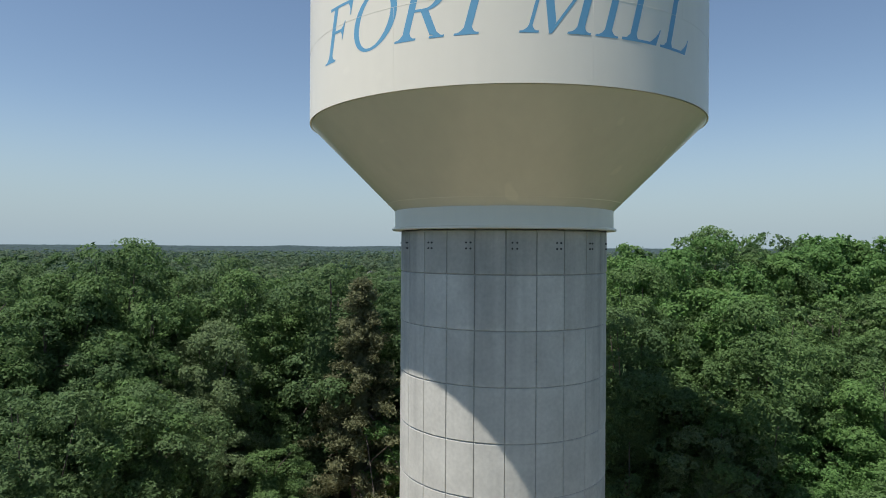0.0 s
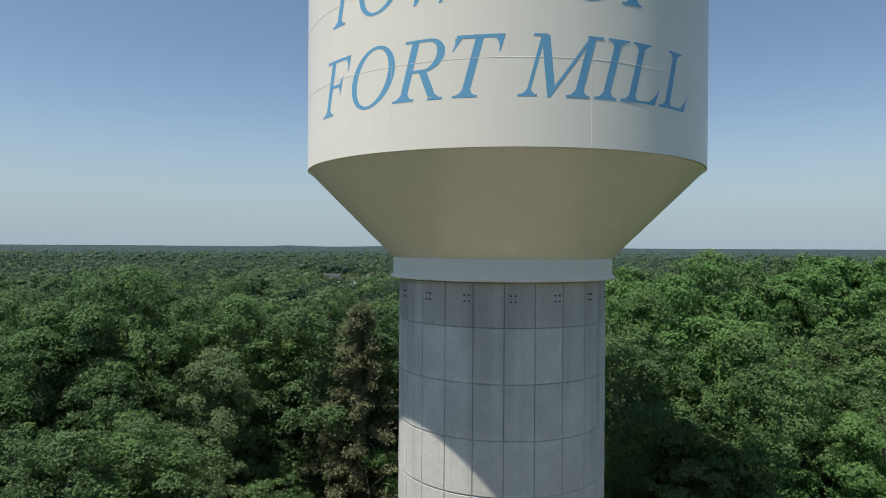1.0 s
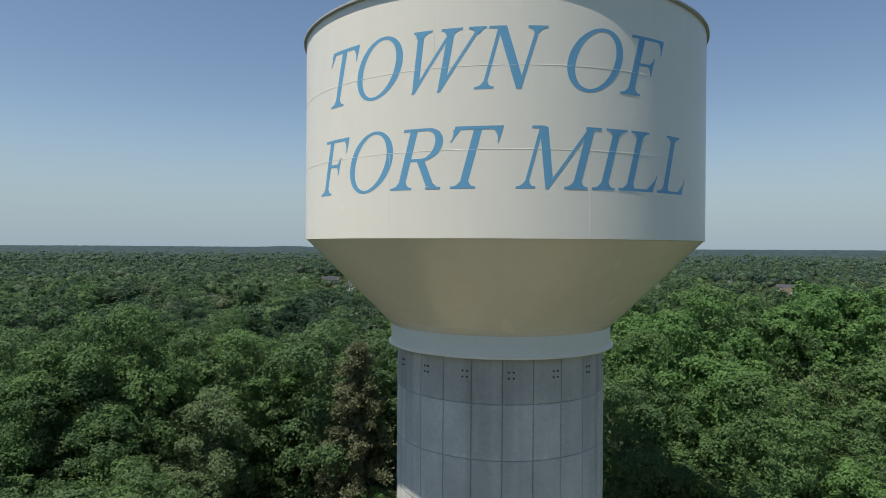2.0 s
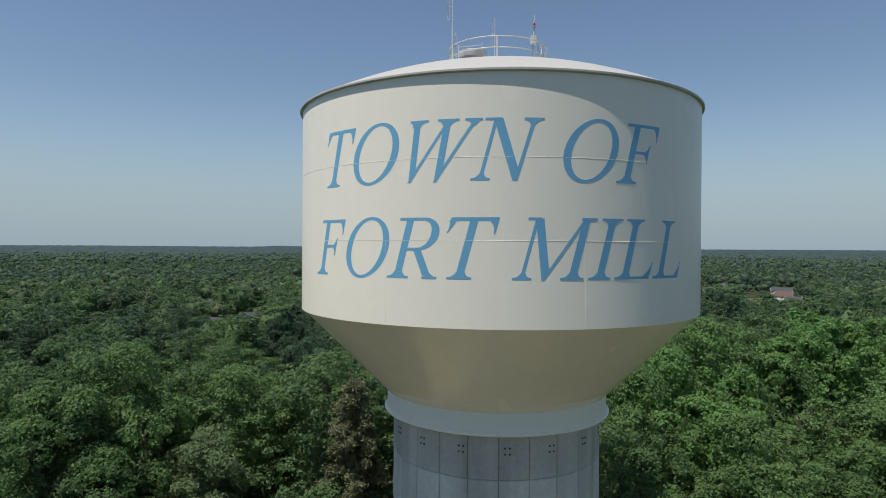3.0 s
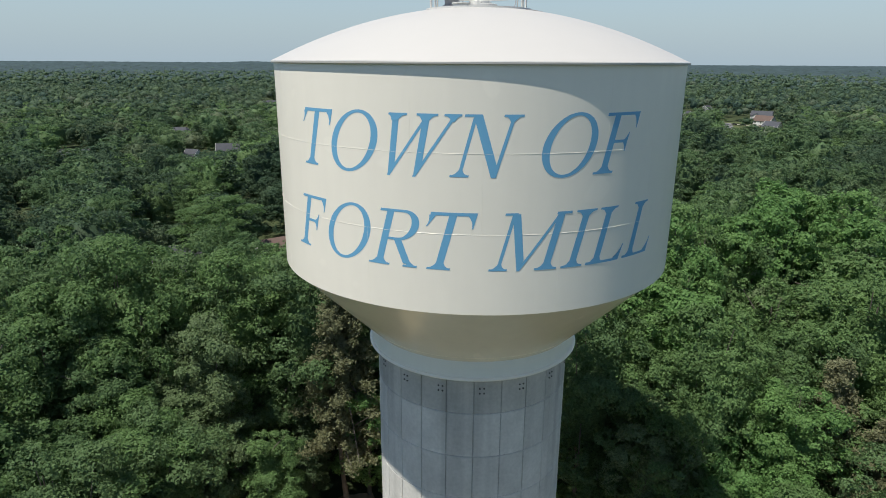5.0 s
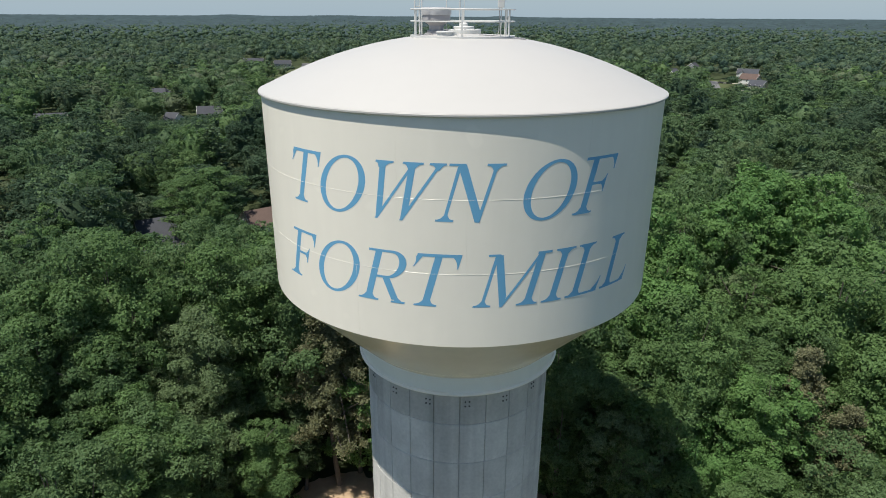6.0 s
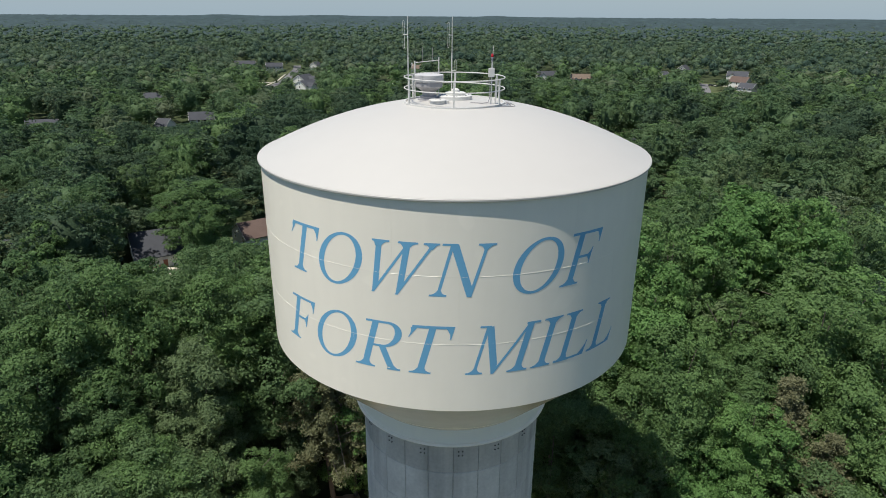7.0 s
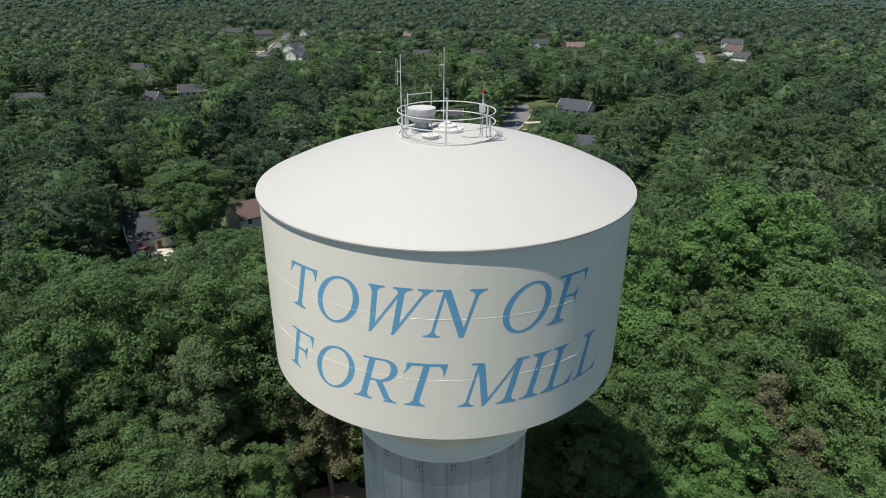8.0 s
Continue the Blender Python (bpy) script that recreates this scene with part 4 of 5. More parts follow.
def kites(pos, normal, length, width):
    """One pointed leaf blade for each place: three corners each."""
    n = len(pos)
    side = unit(np.cross(normal, rng.normal(size=(n, 3))))
    along = np.cross(side, normal)
    size = rng.uniform(0.65, 1.3, (n, 1))
    l, w = length * size, width * size
    return np.stack([pos - along * l * 0.5 + side * w * 0.5, pos - along * l * 0.5 - side * w * 0.5, pos + along * l * 0.6], 1).reshape(-1, 3)


def sphere_grid(level):
    bm = bmesh.new()
    bmesh.ops.create_icosphere(bm, subdivisions=level, radius=1.0)
    v, f = np.array([x.co[:] for x in bm.verts]), np.array([[x.index for x in p.verts] for p in bm.faces])
    bm.free()
    return v, f


GRIDS = {k: sphere_grid(k) for k in (1, 2, 3)}


def crown_core(middle, half, level, inset):
    """The dense, uneven inside of a crown."""
    d, faces = GRIDS[level]
    return middle + d * half * inset * rng.uniform(0.9, 1.1, (len(d), 1)), faces


def broad_crown(count, length, width, height=24.0, radius=4.6, low=0.26, boughs=30, twigs=11, jitter=0.6, level=3, inset=0.52, blunt=2.5, depth=0.66, span=(0.20, 0.40), dome=0.15):
    """Leaves in twig clumps on uneven boughs set apart round the crown, over a dense dark inner mass."""
    zc, hz = height * (1 + low) / 2, height * (1 - low) / 2
    lean = rng.uniform(0, 6.283)
    centre, size = [], []
    for k in range(boughs * 40):
        d = unit(rng.normal(size=3))
        if d[2] < -0.75:
            continue
        shell = (math.hypot(d[0], d[1]) ** blunt + abs(d[2]) ** blunt) ** (-1 / blunt)
        side = 1 + 0.14 * math.sin(2 * math.atan2(d[1], d[0]) + lean) + 0.10 * math.sin(3 * math.atan2(d[1], d[0]) + 2 * lean)
        r = radius * rng.uniform(*span)
        p = d * np.array([radius * side, radius * side, hz]) * shell * rng.uniform(depth, 0.98)
        p[2] = min(p[2] + zc, height - r * 0.85)
        if all(np.linalg.norm((p - q) * np.array([1, 1, 0.8])) > 0.72 * (r + t) for q, t in zip(centre, size)):
            centre.append(p)
            size.append(r)
        if len(centre) >= boughs:
            break
    centre, br = np.array(centre), np.array(size)
    middle = np.array([0, 0, zc])
    out = unit(centre - middle + np.array([0, 0, 2.5]))
    # twig clumps on the outer, upper side of each bough
    owner = rng.choice(len(br), size=len(br) * twigs, p=br ** 2 / (br ** 2).sum())
    td = unit(rng.normal(size=(len(owner), 3)) + out[owner] * 0.75 + np.array([0, 0, 0.30]))
    tr = br[owner] * rng.uniform(0.24, 0.48, len(owner))
    twig = centre[owner] + td * (br[owner] * rng.uniform(0.55, 0.98, len(owner)))[:, None] * np.array([1.08, 1.08, 0.82])
    got, normals, need = [], [], count
    while need > 0:
        k = rng.choice(len(owner), size=need * 2, p=tr ** 2 / (tr ** 2).sum())
        dirs = unit(rng.normal(size=(len(k), 3)) + td[k] * 0.7 + np.array([0, 0, 0.2]))
        p = twig[k] + dirs * (tr[k] * rng.uniform(0.62, 1.22, len(k)))[:, None] * np.array([1.1, 1.1, 0.8])
        gap = np.linalg.norm(p[:, None, :] - centre[None], axis=2) / br[None]
        keep = gap.min(1) > 0.62
        got.append(p[keep][:need])
        normals.append(unit(dirs * 0.8 + td[k] * 0.6 + dome * out[owner[k]] + jitter * rng.normal(size=dirs.shape))[keep][:need])
        need -= len(got[-1])
    core = crown_core(middle, np.array([radius, radius, hz]), level, inset)
    # sparse leaves on the inner mass, seen in the gaps between boughs
    k = rng.integers(0, len(core[0]), count // 4)
    inner = middle + (core[0][k] - middle) * rng.uniform(0.98, 1.16, (len(k), 1)) + 0.25 * rng.normal(size=(len(k), 3))
    got.append(inner)
    normals.append(unit(unit(inner - middle) + jitter * rng.normal(size=inner.shape)))
    return kites(np.concatenate(got), np.concatenate(normals), length, width), centre, core


def pine_crown(count, length, width, height=24.0, radius=3.4, low=0.3, whorls=26):
    """Tufts along drooping whorls of branches, thinner towards the tip."""
    z = np.linspace(low, 0.985, whorls) * height
    tips = []
    for k in range(whorls):
        f = (z[k] / height - low) / (1 - low)
        r = radius * (1 - f) ** 0.75 * rng.uniform(0.75, 1.15) + 0.25
        n = max(3, int(7 * (1 - 0.5 * f)))
        a0 = rng.uniform(0, 6.28)
        for j in range(n):
            a = a0 + 6.283 * j / n + rng.uniform(-0.3, 0.3)
            rr = r * rng.uniform(0.6, 1.1)
            tips.append((rr * math.cos(a), rr * math.sin(a), z[k] + rng.uniform(-1.0, 1.0) + 0.12 * rr, z[k] + rng.uniform(-0.6, 0.6)))
    tips = np.array(tips)
    k = rng.integers(0, len(tips), count)
    f = rng.uniform(0.25, 1.05, count) ** 0.7
    p = np.stack([tips[k, 0] * f, tips[k, 1] * f, tips[k, 3] + (tips[k, 2] - tips[k, 3]) * f], 1)
    p += rng.normal(size=p.shape) * np.array([0.28, 0.28, 0.2])
    nrm = unit(np.array([0, 0, 1.0]) + 1.0 * rng.normal(size=p.shape))
    zc = height * (0.45 + low * 0.5)
    d, faces = GRIDS[2]
    f = np.clip((d[:, 2] + 1) / 2, 0, 1)
    r = radius * 0.24 * np.sin(np.pi * np.clip(f, 0.02, 0.98)) ** 0.6 * (1.15 - 0.9 * f) * rng.uniform(0.75, 1.15, len(f))
    flat = unit(d * np.array([1, 1, 0.001]))
    core = np.stack([flat[:, 0] * r, flat[:, 1] * r, height * (low + (0.93 - low) * f)], 1), faces
    return kites(p, nrm, length, width), tips[:, :3], core


def crown_mesh(verts, core, mat):
    blades = np.arange(len(verts)).reshape(-1, 3)
    mesh = arrays("crown", np.concatenate([verts, core[0]]), [blades, core[1] + len(verts)], (False, True))
    mesh.materials.append(mat)
    return mesh


def trunk_mesh(height, ends, bole=0.26, limbs=9):
    """A tapered, slightly bent trunk with limbs that reach into the crown."""
    bm = bmesh.new()
    top = height * 0.88
    pts = [Vector((0.25 * math.sin(k * 1.3), 0.25 * math.cos(k * 1.7) - 0.25, top * k / 6 - (0.3 if k == 0 else 0))) for k in range(7)]
    for k in range(6):
        rod(bm, pts[k], pts[k + 1], bole * (1.35 if k == 0 else 1.0) * (1 - k / 7), bole * (1 - (k + 1) / 7), 8)
    for k in range(limbs):
        e = Vector(ends[(k * 5) % len(ends)])
        start = pts[min(5, 2 + k % 4)]
        mid = start.lerp(e, 0.5) + Vector((0, 0, 0.5))
        rod(bm, start, mid, bole * 0.38, bole * 0.24, 6)
        rod(bm, mid, e, bole * 0.24, 0.03, 6)
    mesh = bpy.data.meshes.new("trunk")
    bm.to_mesh(mesh)
    bm.free()
    mesh.materials.append(BARK)
    return mesh


H0 = 24.0


def kind(mat, label, make, level, seed_radius, low):
    """The two meshes of one sort of tree; level 0 stands nearest."""
    count, l, w = ((23000, 0.23, 0.18), (12500, 0.31, 0.25), (5600, 0.46, 0.36))[level]
    if make is pine_crown:
        count, l, w = (int(count * (1.8, 1.5, 1.3)[level]), l * 1.15, w * 0.8)
    more = {"level": (3, 3, 2)[level], "boughs": (46, 38, 30)[level], "twigs": (13, 10, 7)[level]} if make is broad_crown else {}
    verts, ends, core = make(count, l, w, H0, seed_radius, low, **more)
    return dict(crown=crown_mesh(verts, core, mat), trunk=trunk_mesh(H0, ends), label=label, radius=seed_radius)


DARK_GREEN = "tall broad-leaved tree with a deep green crown"
GREEN = "tall broad-leaved tree with a dense green crown"
BRIGHT = "broad-leaved tree with a fresh bright green crown"
PALE = "tree with pale grey-green leaves among darker ones"
PINE = "dark green pine tree with layered branches"
BROWN = "pine tree with sparse brownish needles"
SORTS = {}
for near in (0, 1, 2):
    SORTS["plain", near] = [kind(LEAF, GREEN, broad_crown, near, r, low) for r, low in ((4.4, 0.24), (5.0, 0.30), (4.1, 0.2))]
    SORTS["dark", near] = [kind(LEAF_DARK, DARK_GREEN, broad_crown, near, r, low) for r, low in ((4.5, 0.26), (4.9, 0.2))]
    SORTS["bright", near] = [kind(LEAF_BRIGHT, BRIGHT, broad_crown, near, r, low) for r, low in ((4.6, 0.22), (4.1, 0.3))]
    SORTS["pale", near] = [kind(LEAF_PALE, PALE, broad_crown, near, r, low) for r, low in ((4.3, 0.26),)]
    SORTS["pine", near] = [kind(NEEDLE, PINE, pine_crown, near, r, low) for r, low in ((3.4, 0.3), (2.9, 0.22))]
    SORTS["brown", near] = [kind(NEEDLE_BROWN, BROWN, pine_crown, near, 4.8, 0.28)]
made_tree = {}


def tree(sort, near, x, y, top, spin, girth=1.0):
    """Stands a tree at a place, its tip at the given height."""
    which = int(rng.integers(0, len(SORTS[sort, near])))
    s = SORTS[sort, near][which]
    z = ground_z(x, y)
    f = (top - z) / H0
    g = girth * (0.4 + 0.6 * f)
    m = pose(x, y, z, 0, 0, spin) @ Matrix.Diagonal((g, g, f, 1))
    key = (sort, near, which)
    if key in made_tree:
        return copy_thing(made_tree[key], m @ Matrix.Diagonal((1 / made_tree[key].scale[0], 1 / made_tree[key].scale[1], 1 / made_tree[key].scale[2], 1)))
    t = thing("tree", label=s["label"], category="tree", group="trees round the tower")
    t.matrix_basis = m
    for name in ("trunk", "crown"):
        ob = new(name, s[name])
        ob.parent = t
    made_tree[key] = t
    return t


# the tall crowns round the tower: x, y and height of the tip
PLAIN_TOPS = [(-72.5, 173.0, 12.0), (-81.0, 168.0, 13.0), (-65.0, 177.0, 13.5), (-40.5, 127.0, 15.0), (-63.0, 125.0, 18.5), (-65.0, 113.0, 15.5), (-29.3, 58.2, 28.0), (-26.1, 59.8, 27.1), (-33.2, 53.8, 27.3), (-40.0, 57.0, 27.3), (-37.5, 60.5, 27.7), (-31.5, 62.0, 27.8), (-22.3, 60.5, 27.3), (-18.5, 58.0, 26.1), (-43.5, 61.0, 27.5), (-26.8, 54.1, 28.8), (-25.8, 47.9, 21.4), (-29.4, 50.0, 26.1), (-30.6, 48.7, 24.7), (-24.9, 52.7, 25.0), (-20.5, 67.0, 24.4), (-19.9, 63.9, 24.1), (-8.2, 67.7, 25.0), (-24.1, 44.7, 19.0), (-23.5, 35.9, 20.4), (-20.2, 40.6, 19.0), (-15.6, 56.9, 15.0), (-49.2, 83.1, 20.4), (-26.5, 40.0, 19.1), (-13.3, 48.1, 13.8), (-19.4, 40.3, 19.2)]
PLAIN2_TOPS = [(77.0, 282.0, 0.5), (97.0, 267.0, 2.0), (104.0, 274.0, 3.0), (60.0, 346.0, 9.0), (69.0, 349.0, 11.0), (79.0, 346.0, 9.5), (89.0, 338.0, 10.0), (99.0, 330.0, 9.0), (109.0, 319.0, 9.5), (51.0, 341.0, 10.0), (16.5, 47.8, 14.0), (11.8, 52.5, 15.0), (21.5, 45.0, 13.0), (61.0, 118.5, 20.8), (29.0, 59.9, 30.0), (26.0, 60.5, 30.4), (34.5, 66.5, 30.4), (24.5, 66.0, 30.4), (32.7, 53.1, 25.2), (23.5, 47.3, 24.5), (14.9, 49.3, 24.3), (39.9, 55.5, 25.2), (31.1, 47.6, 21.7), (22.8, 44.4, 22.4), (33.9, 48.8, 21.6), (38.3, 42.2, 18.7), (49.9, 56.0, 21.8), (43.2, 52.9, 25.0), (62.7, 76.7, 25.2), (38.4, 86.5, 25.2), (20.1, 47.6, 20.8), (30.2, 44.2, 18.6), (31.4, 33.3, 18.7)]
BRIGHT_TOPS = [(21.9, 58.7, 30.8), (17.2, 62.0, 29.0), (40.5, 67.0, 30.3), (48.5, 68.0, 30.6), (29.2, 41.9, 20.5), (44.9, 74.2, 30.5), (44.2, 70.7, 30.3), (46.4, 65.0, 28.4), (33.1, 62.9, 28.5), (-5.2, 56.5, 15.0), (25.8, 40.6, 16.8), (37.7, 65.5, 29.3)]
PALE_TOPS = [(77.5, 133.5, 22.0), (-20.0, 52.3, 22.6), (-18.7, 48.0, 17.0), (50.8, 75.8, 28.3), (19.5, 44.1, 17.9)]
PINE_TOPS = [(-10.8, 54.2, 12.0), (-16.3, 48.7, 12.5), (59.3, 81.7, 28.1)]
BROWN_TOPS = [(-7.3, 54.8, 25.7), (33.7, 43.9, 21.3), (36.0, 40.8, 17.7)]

taken = []
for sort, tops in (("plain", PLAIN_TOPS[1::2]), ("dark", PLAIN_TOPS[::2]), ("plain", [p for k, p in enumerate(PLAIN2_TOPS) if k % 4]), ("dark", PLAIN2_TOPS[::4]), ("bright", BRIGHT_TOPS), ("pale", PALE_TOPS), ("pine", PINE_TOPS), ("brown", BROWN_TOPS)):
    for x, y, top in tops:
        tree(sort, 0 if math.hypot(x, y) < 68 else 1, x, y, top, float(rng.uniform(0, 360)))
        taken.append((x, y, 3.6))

# the great oak between the dark roof and the brown one
tree("plain", 0, -48.3, 148.0, 13.0, 40, 2.0)
taken.append((-49.0, 146.0, 15))
EYE_TOP = 53.9
OPEN = HOUSES + [(*spot, spot[3] * 0.7 + 2.0) for spot in ((52, 272, -9, 4), (58, 283, -9, 4), (64, 299, -9, 4), (69, 316, -9, 4), (72, 330, -9, 3), (68, 288, -9, 4), (64, 268, -9, 4), (-57, 143, -8.5, 8), (-102, 560, -9, 7), (-101, 620, -9, 7), (-105, 700, -9, 6), (-108, 750, -9, 6), (255, 498, -9, 8), (263, 510, -9, 10), (275, 545, -9, 10), (80, 330, -9, 4))]


def allowed_top(x, y, top, spread):
    """Lowers or leaves out a tree that would hide an open plot behind it."""
    d, bearing = math.hypot(x, y), math.atan2(x, y)
    for hx, hy, hz, r, bare in OPEN:
        dh = math.hypot(hx, hy)
        if math.hypot(x - hx, y - hy) < bare:
            return None
        if d < dh and abs(bearing - math.atan2(hx, hy)) < (r * 0.8) / dh + spread * 0.75 / d:
            top = min(top, EYE_TOP - (EYE_TOP - hz - (0.6 if r > 8.5 else 0.0)) * d / dh)
    return top if top - ground_z(x, y) > 4.5 else None


def in_view(x, y, edge=2.0):
    b = math.degrees(math.atan2(x, y))
    return -39 - edge < b < 48 + edge


def pick_sort(x, y, d):
    u = rng.uniform()
    pine = 0.0 if d < 75 else 0.05 + 0.20 * max(0.0, noise.noise((x * 0.012, y * 0.012, 3.0)))
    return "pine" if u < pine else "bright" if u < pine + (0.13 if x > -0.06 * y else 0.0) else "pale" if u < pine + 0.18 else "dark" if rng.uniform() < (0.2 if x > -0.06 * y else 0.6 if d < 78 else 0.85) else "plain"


def crown_top(x, y, d, low_storey=False):
    n = noise.noise((x * 0.02, y * 0.02, 0.0))
    if d > 80:
        span = min(1.0, max(0.45, 1.3 - d / 600))
        tall = 17.5 + span * (rng.uniform(-9.5, -2.5) if low_storey else rng.uniform(1.0, 9.5))
        return ground_z(x, y) + float(tall) + 4.0 * n
    high, vary = (17.0, 3.2) if d < 46 else (24.0, 3.2)
    return ground_z(x, y) + high + 3.0 * n + float(rng.uniform(-vary, vary))


# trees as things: the belt round the clearing first, then outwards
spots = []
for k in range(60000):
    d = math.sqrt(rng.uniform(27 ** 2, 185 ** 2))
    b = radians(rng.uniform(-41, 50))
    spots.append((d, d * math.sin(b), d * math.cos(b)))
spots.sort()
count = len(taken)
reached = 185.0
cells = {}
for x, y, g in taken:
    cells.setdefault((int(x // 8), int(y // 8)), []).append((x, y, g))


def clear_of(x, y, gap):
    i, j = int(x // 8), int(y // 8)
    return all((x - a) ** 2 + (y - b) ** 2 > (0.5 * (gap + c)) ** 2 for p in (-1, 0, 1) for q in (-1, 0, 1) for a, b, c in cells.get((i + p, j + q), ()))


for d, x, y in spots:
    if count >= 300:
        reached = d
        break
    if d < 34 and abs(math.atan2(x, y)) < 0.38 or math.hypot(x - TX, y - TY) < 23.5 or math.hypot(x + 6, y - 51) < 7.5:
        continue
    gap = 6.4 if d < 85 else 7.6 if d < 105 else 9.2
    top = crown_top(x, y, d, rng.uniform() < 0.35)
    if d < 50:
        top = min(top, 9 + 0.22 * d)
    top = allowed_top(x, y, top, 4.5)
    if top is None:
        continue
    gap *= min(1.0, 0.45 + 0.55 * (top - ground_z(x, y)) / 18)
    if not clear_of(x, y, gap):
        continue
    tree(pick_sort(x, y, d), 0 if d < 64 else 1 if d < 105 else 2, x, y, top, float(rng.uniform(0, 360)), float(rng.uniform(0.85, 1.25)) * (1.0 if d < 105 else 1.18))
    cells.setdefault((int(x // 8), int(y // 8)), []).append((x, y, gap))
    count += 1


# shrubs along the edge of the clearing
shrub_verts, shrub_ends, shrub_core = broad_crown(2600, 0.30, 0.26, 6.0, 2.6, 0.06, boughs=16, level=2)
shrub_mesh = crown_mesh(shrub_verts, shrub_core, LEAF_BRIGHT)
dark_verts, dark_ends, dark_core = broad_crown(2600, 0.30, 0.26, 6.0, 2.4, 0.06, boughs=14, level=2)
dark_mesh = crown_mesh(dark_verts, dark_core, LEAF)
stem_mesh = trunk_mesh(6.0, shrub_ends, 0.07, 5)
for k in range(46):
    a = radians(-8 + 196 * k / 46 + float(rng.uniform(-3, 3)))
    r = float(rng.uniform(22.0, 25.5))
    x, y = TX + r * math.cos(a), TY + r * math.sin(a)
    if math.hypot(x + 6, y - 51) < 6.0:
        continue
    bush = thing("shrub", label="leafy green shrub at the edge of the clearing", category="shrub", group="shrubs round the clearing")
    f = float(rng.uniform(0.5, 1.15))
    bush.matrix_basis = pose(x, y, 0, 0, 0, float(rng.uniform(0, 360))) @ Matrix.Diagonal((f * 1.1, f * 1.1, f, 1))
    for name, mesh in (("stem", stem_mesh), ("crown", shrub_mesh if rng.uniform() < 0.35 else dark_mesh)):
        ob = new(name, mesh)
        ob.parent = bush


# ---- the woods beyond, past counting ----

def template(n, l, w, make, radius, low, level=2, boughs=26, twigs=5, inset=0.66):
    """Blades and core of one tree, to be set down many times."""
    more = {"jitter": 1.3, "dome": 0.5, "boughs": boughs, "twigs": twigs, "level": level, "inset": inset, "blunt": 2.2, "depth": 0.84, "span": (0.22, 0.42)} if make is broad_crown else {}
    verts, _, core = make(n, l, w, H0, radius, low, **more)
    return np.concatenate([verts, core[0]]), len(verts), core[1]


def woods(name, mat, r0, r1, b0, b1, spacing, templates, label, tries, low_top=0.0):
    """Tall crowns set wide apart first, then the lower storey between them."""
    grid, out, blades, cores, at, tints = {}, [], [], [], 0, []
    mats = mat if isinstance(mat, list) else [mat]
    reach = spacing * 1.6
    for k in range(tries):
        d = math.sqrt(rng.uniform(r0 ** 2, r1 ** 2))
        b = radians(rng.uniform(b0, b1))
        x, y = d * math.sin(b), d * math.cos(b)
        if math.hypot(x - TX, y - TY) < 24 or (d < 40):
            continue
        under = k > tries * 0.3
        top = crown_top(x, y, max(d, 90), under)
        if in_view(x, y) and d < 1000:
            top = allowed_top(x, y, top, 4.5)
            if top is None:
                continue
        elif d < 60:
            top = min(top, 16)
        own = spacing * (0.95 if under else 1.6) * min(1.0, 0.5 + 0.5 * (top - ground_z(x, y)) / (11 if under else 18))
        i, j = int(x // reach), int(y // reach)
        if any((x - p) ** 2 + (y - q) ** 2 < (0.5 * (own + w)) ** 2 for u in (-1, 0, 1) for v in (-1, 0, 1) for p, q, w in grid.get((i + u, j + v), ())):
            continue
        grid.setdefault((i, j), []).append((x, y, own))
        z = ground_z(x, y) + low_top * 6.0 * max(0.0, (d - 1100) / 1000)
        top += z - ground_z(x, y)
        t, edge, faces = templates[int(rng.integers(0, len(templates)))]
        a = rng.uniform(0, 6.283)
        f = (top - z) / H0
        g = (0.3 + 0.7 * f) * rng.uniform(0.85, 1.25) * min(spacing / 7.0, 1.9) * (1.12 if under else 1.0)
        c, s = math.cos(a) * g, math.sin(a) * g
        out.append(np.stack([t[:, 0] * c - t[:, 1] * s + x, t[:, 0] * s + t[:, 1] * c + y, t[:, 2] * f + z], 1))
        blades.append(np.arange(at, at + edge).reshape(-1, 3))
        cores.append(faces + at + edge)
        # darker tints weigh more on the nearer left
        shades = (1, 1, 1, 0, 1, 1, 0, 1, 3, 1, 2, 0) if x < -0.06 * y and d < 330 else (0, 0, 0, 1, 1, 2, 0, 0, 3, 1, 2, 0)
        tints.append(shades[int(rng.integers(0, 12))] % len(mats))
        at += len(t)
    verts = np.concatenate(out).astype(np.float32)
    ob = link(name, arrays(name, verts, [np.concatenate(blades), np.concatenate(cores)], (False, True)), mat=mats[0])
    for m in mats[1:]:
        ob.data.materials.append(m)
    tint = np.concatenate([np.repeat(tints, [len(b) for b in blades]), np.repeat(tints, [len(c) for c in cores])])
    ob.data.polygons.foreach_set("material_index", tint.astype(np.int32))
    return tagged(ob, label, "woods", kind="stuff")


close = [template(4600, 0.46, 0.37, broad_crown, r, low, 2, 36, 10, 0.7) for r, low in ((4.9, 0.20), (5.5, 0.28), (4.3, 0.14), (5.2, 0.24), (4.0, 0.20))]
mid = [template(1500, 0.68, 0.55, broad_crown, r, low, 2, 28, 8, 0.72) for r, low in ((4.9, 0.20), (5.5, 0.28), (4.3, 0.14), (5.2, 0.24), (4.0, 0.20))]
outer = [template(380, 1.15, 0.92, broad_crown, r, low, 1, 18, 6, 0.7) for r, low in ((4.9, 0.25), (5.4, 0.3), (4.3, 0.2))]
far_pine = [template(110, 1.8, 1.1, pine_crown, 3.4, 0.35)]
mid_pine = [template(700, 0.95, 0.45, pine_crown, 3.2, 0.35)]
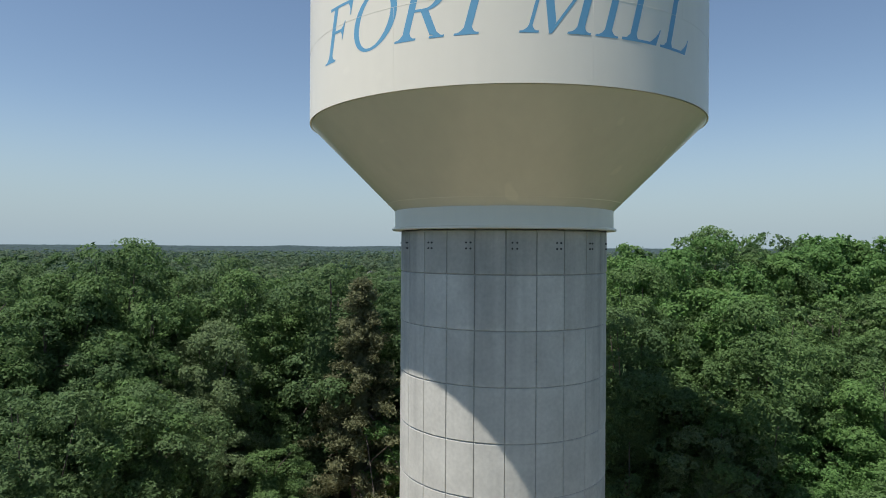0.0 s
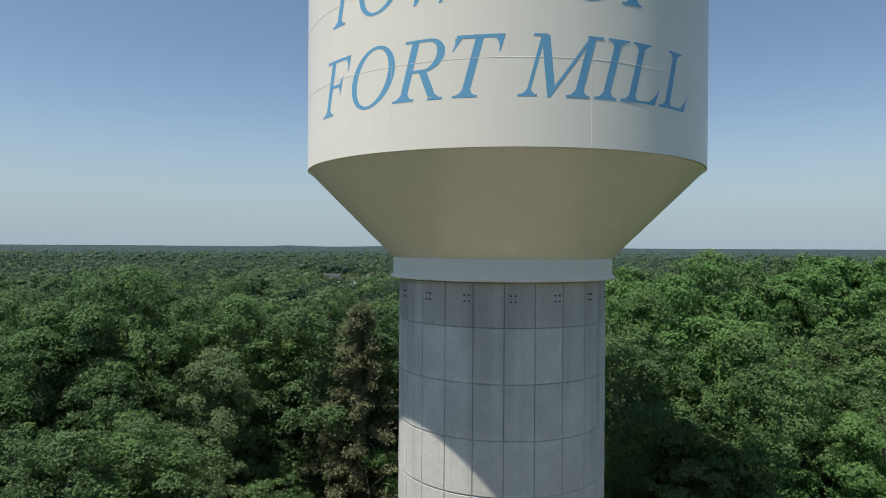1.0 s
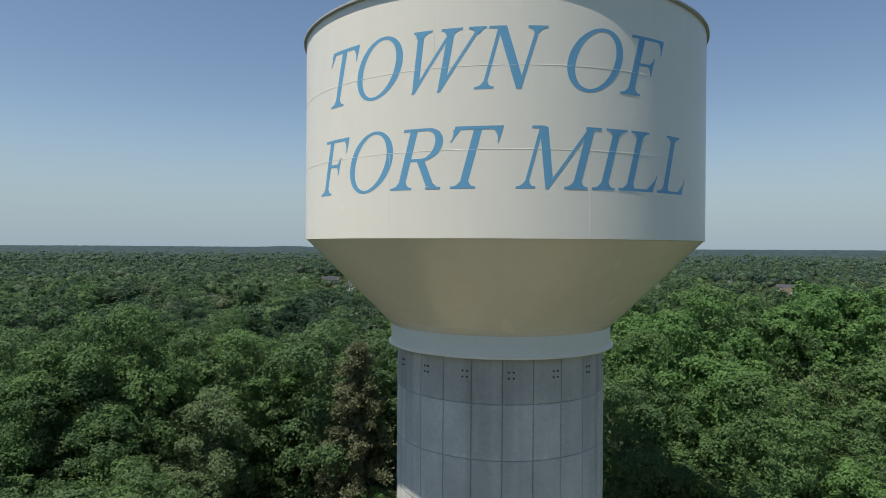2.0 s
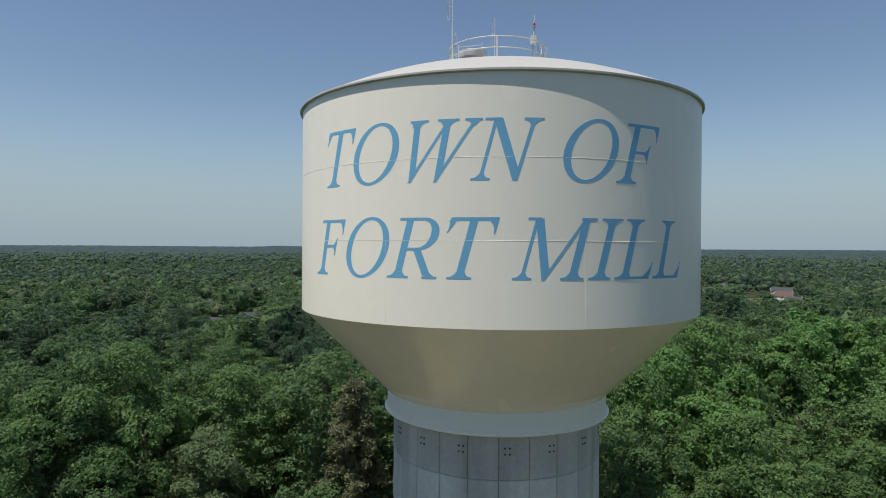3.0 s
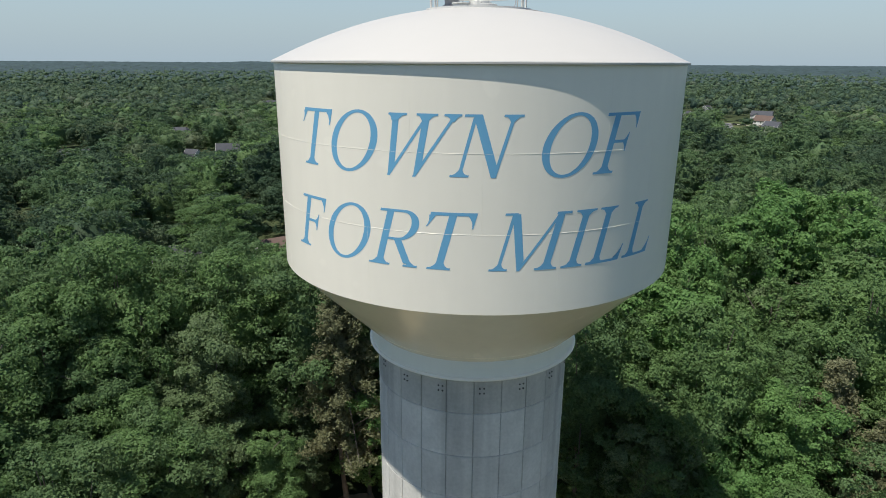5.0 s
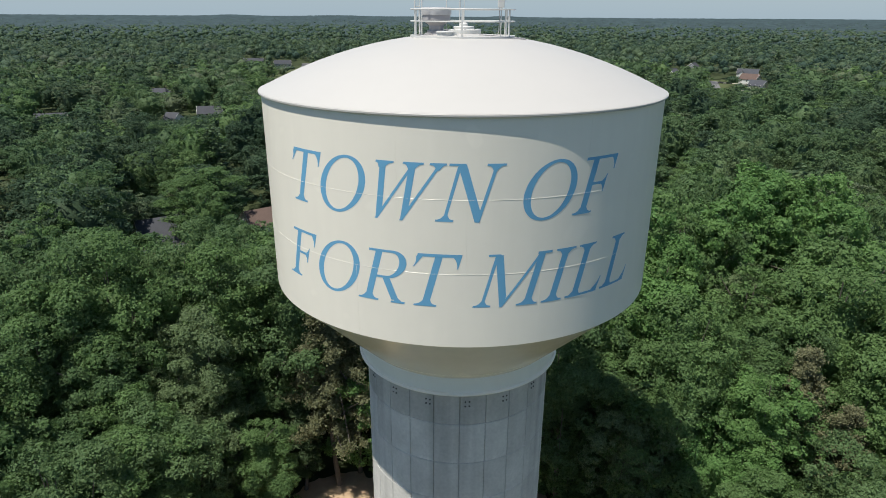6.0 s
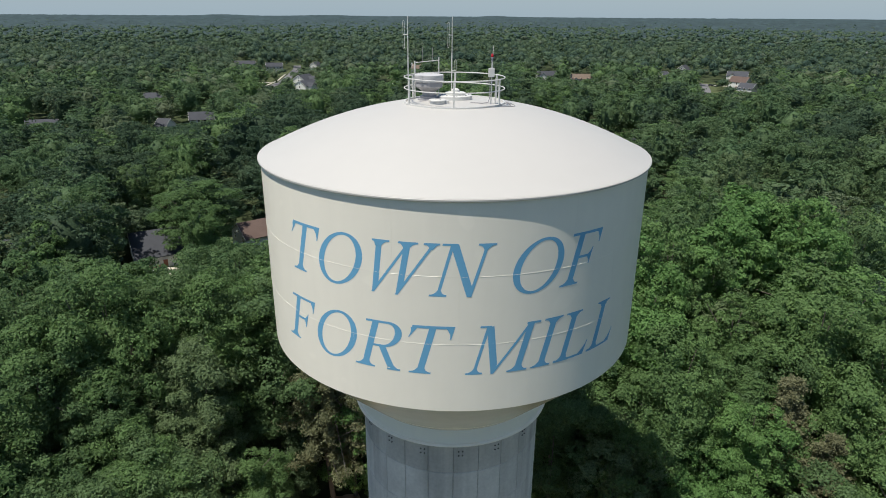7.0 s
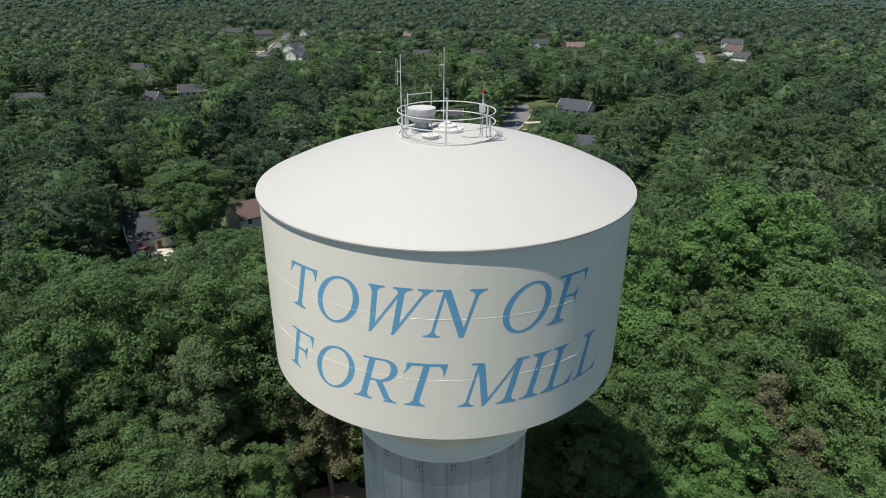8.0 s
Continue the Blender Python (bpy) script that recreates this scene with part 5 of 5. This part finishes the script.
far = [template(120, 1.15, 0.9, broad_crown, r, 0.4, 1, 10, 4) for r in (4.8, 5.4, 4.2, 5.1)]
edge_far = [template(24, 1.8, 1.5, broad_crown, r, 0.5, 1, 9, 2) for r in (4.8, 5.4, 4.4)]
edge_on = [template(240, 1.2, 1.0, broad_crown, r, 0.3, 1, 16, 5) for r in (4.8, 5.2)]
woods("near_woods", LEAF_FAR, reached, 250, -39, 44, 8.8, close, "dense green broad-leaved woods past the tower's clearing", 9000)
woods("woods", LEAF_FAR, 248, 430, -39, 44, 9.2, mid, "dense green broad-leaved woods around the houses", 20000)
woods("pine_woods", NEEDLE, reached, 430, -39, 44, 22.0, mid_pine, "dark pines scattered in the woods", 2600)
woods("outer_woods", LEAF_FAR, 427, 600, -39, 44, 9.6, outer, "dense green woods beyond the first houses", 24000)
woods("far_woods", LEAF_HAZED, 597, 1100, -39, 44, 9.4, far, "unbroken green woods in the distance", 40000)
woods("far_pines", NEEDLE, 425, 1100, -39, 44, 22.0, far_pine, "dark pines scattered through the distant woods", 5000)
woods("skyline_woods", LEAF_HAZED, 2080, 3400, -39, 44, 30.0, edge_far, "wooded land close to the horizon", 9000, 1.0)
woods("horizon_woods", LEAF_HAZED, 1080, 2100, -39, 44, 12.5, edge_far, "green woods thinning into the distance", 22000, 1.0)
woods("flank_woods", LEAF_FAR, 36, 105, 55, 312, 7.4, edge_on, "dense green woods beside and behind the clearing", 4000)
woods("side_woods", LEAF_FAR, 104, 260, 51, 318, 8.5, edge_on, "green woods on the other sides of the tower", 9000)

# the canopy towards the horizon, too far to tell trees apart
radii = np.geomspace(1500, 4850, 110)
angles = np.radians(np.concatenate([np.linspace(-41, 46, 300), np.linspace(46.5, 318.5, 180)]))
R2, A2 = np.meshgrid(radii, angles, indexing="ij")
X2, Y2 = R2 * np.sin(A2), R2 * np.cos(A2)
rough = rng.uniform(-1, 1, R2.shape)
Z2 = 4.0 + rough * (5.0 - 3.5 * np.clip((R2 - 3500) / 1300, 0, 1)) + 24.0 * np.clip((R2 - 1500) / 3300, 0, 1) + 1.5 * np.sin(X2 / 410 + 1.0) * np.sin(Y2 / 530)
Z2 += np.where(R2 > 4200, 8 * np.exp(-((np.degrees(A2) + 13.8) / 1.7) ** 2) + 6 * np.exp(-((np.degrees(A2) + 5.5) / 2.5) ** 2) + 6 * np.exp(-((np.degrees(A2) - 9) / 1.2) ** 2), 0) * np.clip((R2 - 4200) / 500, 0, 1)
Z2[0] -= 20
idx = np.arange(R2.size).reshape(R2.shape)
nxt = np.roll(idx, -1, axis=1)
quads = np.stack([idx[:-1], idx[1:], nxt[1:], nxt[:-1]], -1).reshape(-1, 4)
canopy = link("distant_canopy", arrays("distant_canopy", np.stack([X2, Y2, Z2], -1).reshape(-1, 3), quads), mat=HAZED_CANOPY)
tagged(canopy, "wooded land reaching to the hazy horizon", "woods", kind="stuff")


# ---- the column's concrete panels ----
Z_JOINTS = [22.60, 21.07, 19.19, 17.30, 15.42, 13.54, 11.66, 9.78, 7.90, 6.02, 4.14, 2.26, 0.0]


def panel_mesh(height):
    """One curved slab with sloped edges, so that neighbours meet in open grooves."""
    half, n, g, gh, cut = radians(7.5), 4, 0.006, 0.008, 0.030
    verts, faces = [], []
    for r, inset in ((R_COL - 0.050, 0.0), (R_COL - 0.028, 0.0), (R_COL, cut)):
        for z in (gh + inset, height - gh - inset):
            side = half - (g + inset * 0.55) / R_COL
            for k in range(n + 1):
                a = -side + 2 * side * k / n
                rr = r + (0.012 if inset and z < height / 2 else 0.0)  # the lower edge stands a little further out
                verts.append((rr * math.sin(a), -rr * math.cos(a), z))
    m = n + 1
    for lay in range(2):
        o, p = lay * 2 * m, (lay + 1) * 2 * m
        for k in range(n):
            faces.append((o + k, o + k + 1, p + k + 1, p + k))
            faces.append((p + m + k, p + m + k + 1, o + m + k + 1, o + m + k))
        faces.append((o + m, o, p, p + m))
        faces.append((o + n, o + m + n, p + m + n, p + n))
    o = 4 * m
    for k in range(n):
        faces.append((o + k, o + k + 1, o + m + k + 1, o + m + k))
    mesh = bpy.data.meshes.new("panel")
    mesh.from_pydata(verts, [], faces)
    return mesh


for row, (z1, z0) in enumerate(zip(Z_JOINTS, Z_JOINTS[1:])):
    mesh = panel_mesh(z1 - z0)
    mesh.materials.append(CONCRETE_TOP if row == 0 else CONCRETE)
    for k in range(24):
        piece = new("panel", mesh)
        piece.parent = column
        piece.matrix_basis = pose(0, 0, z0, 0, 0, 3.9 + 15 * k)
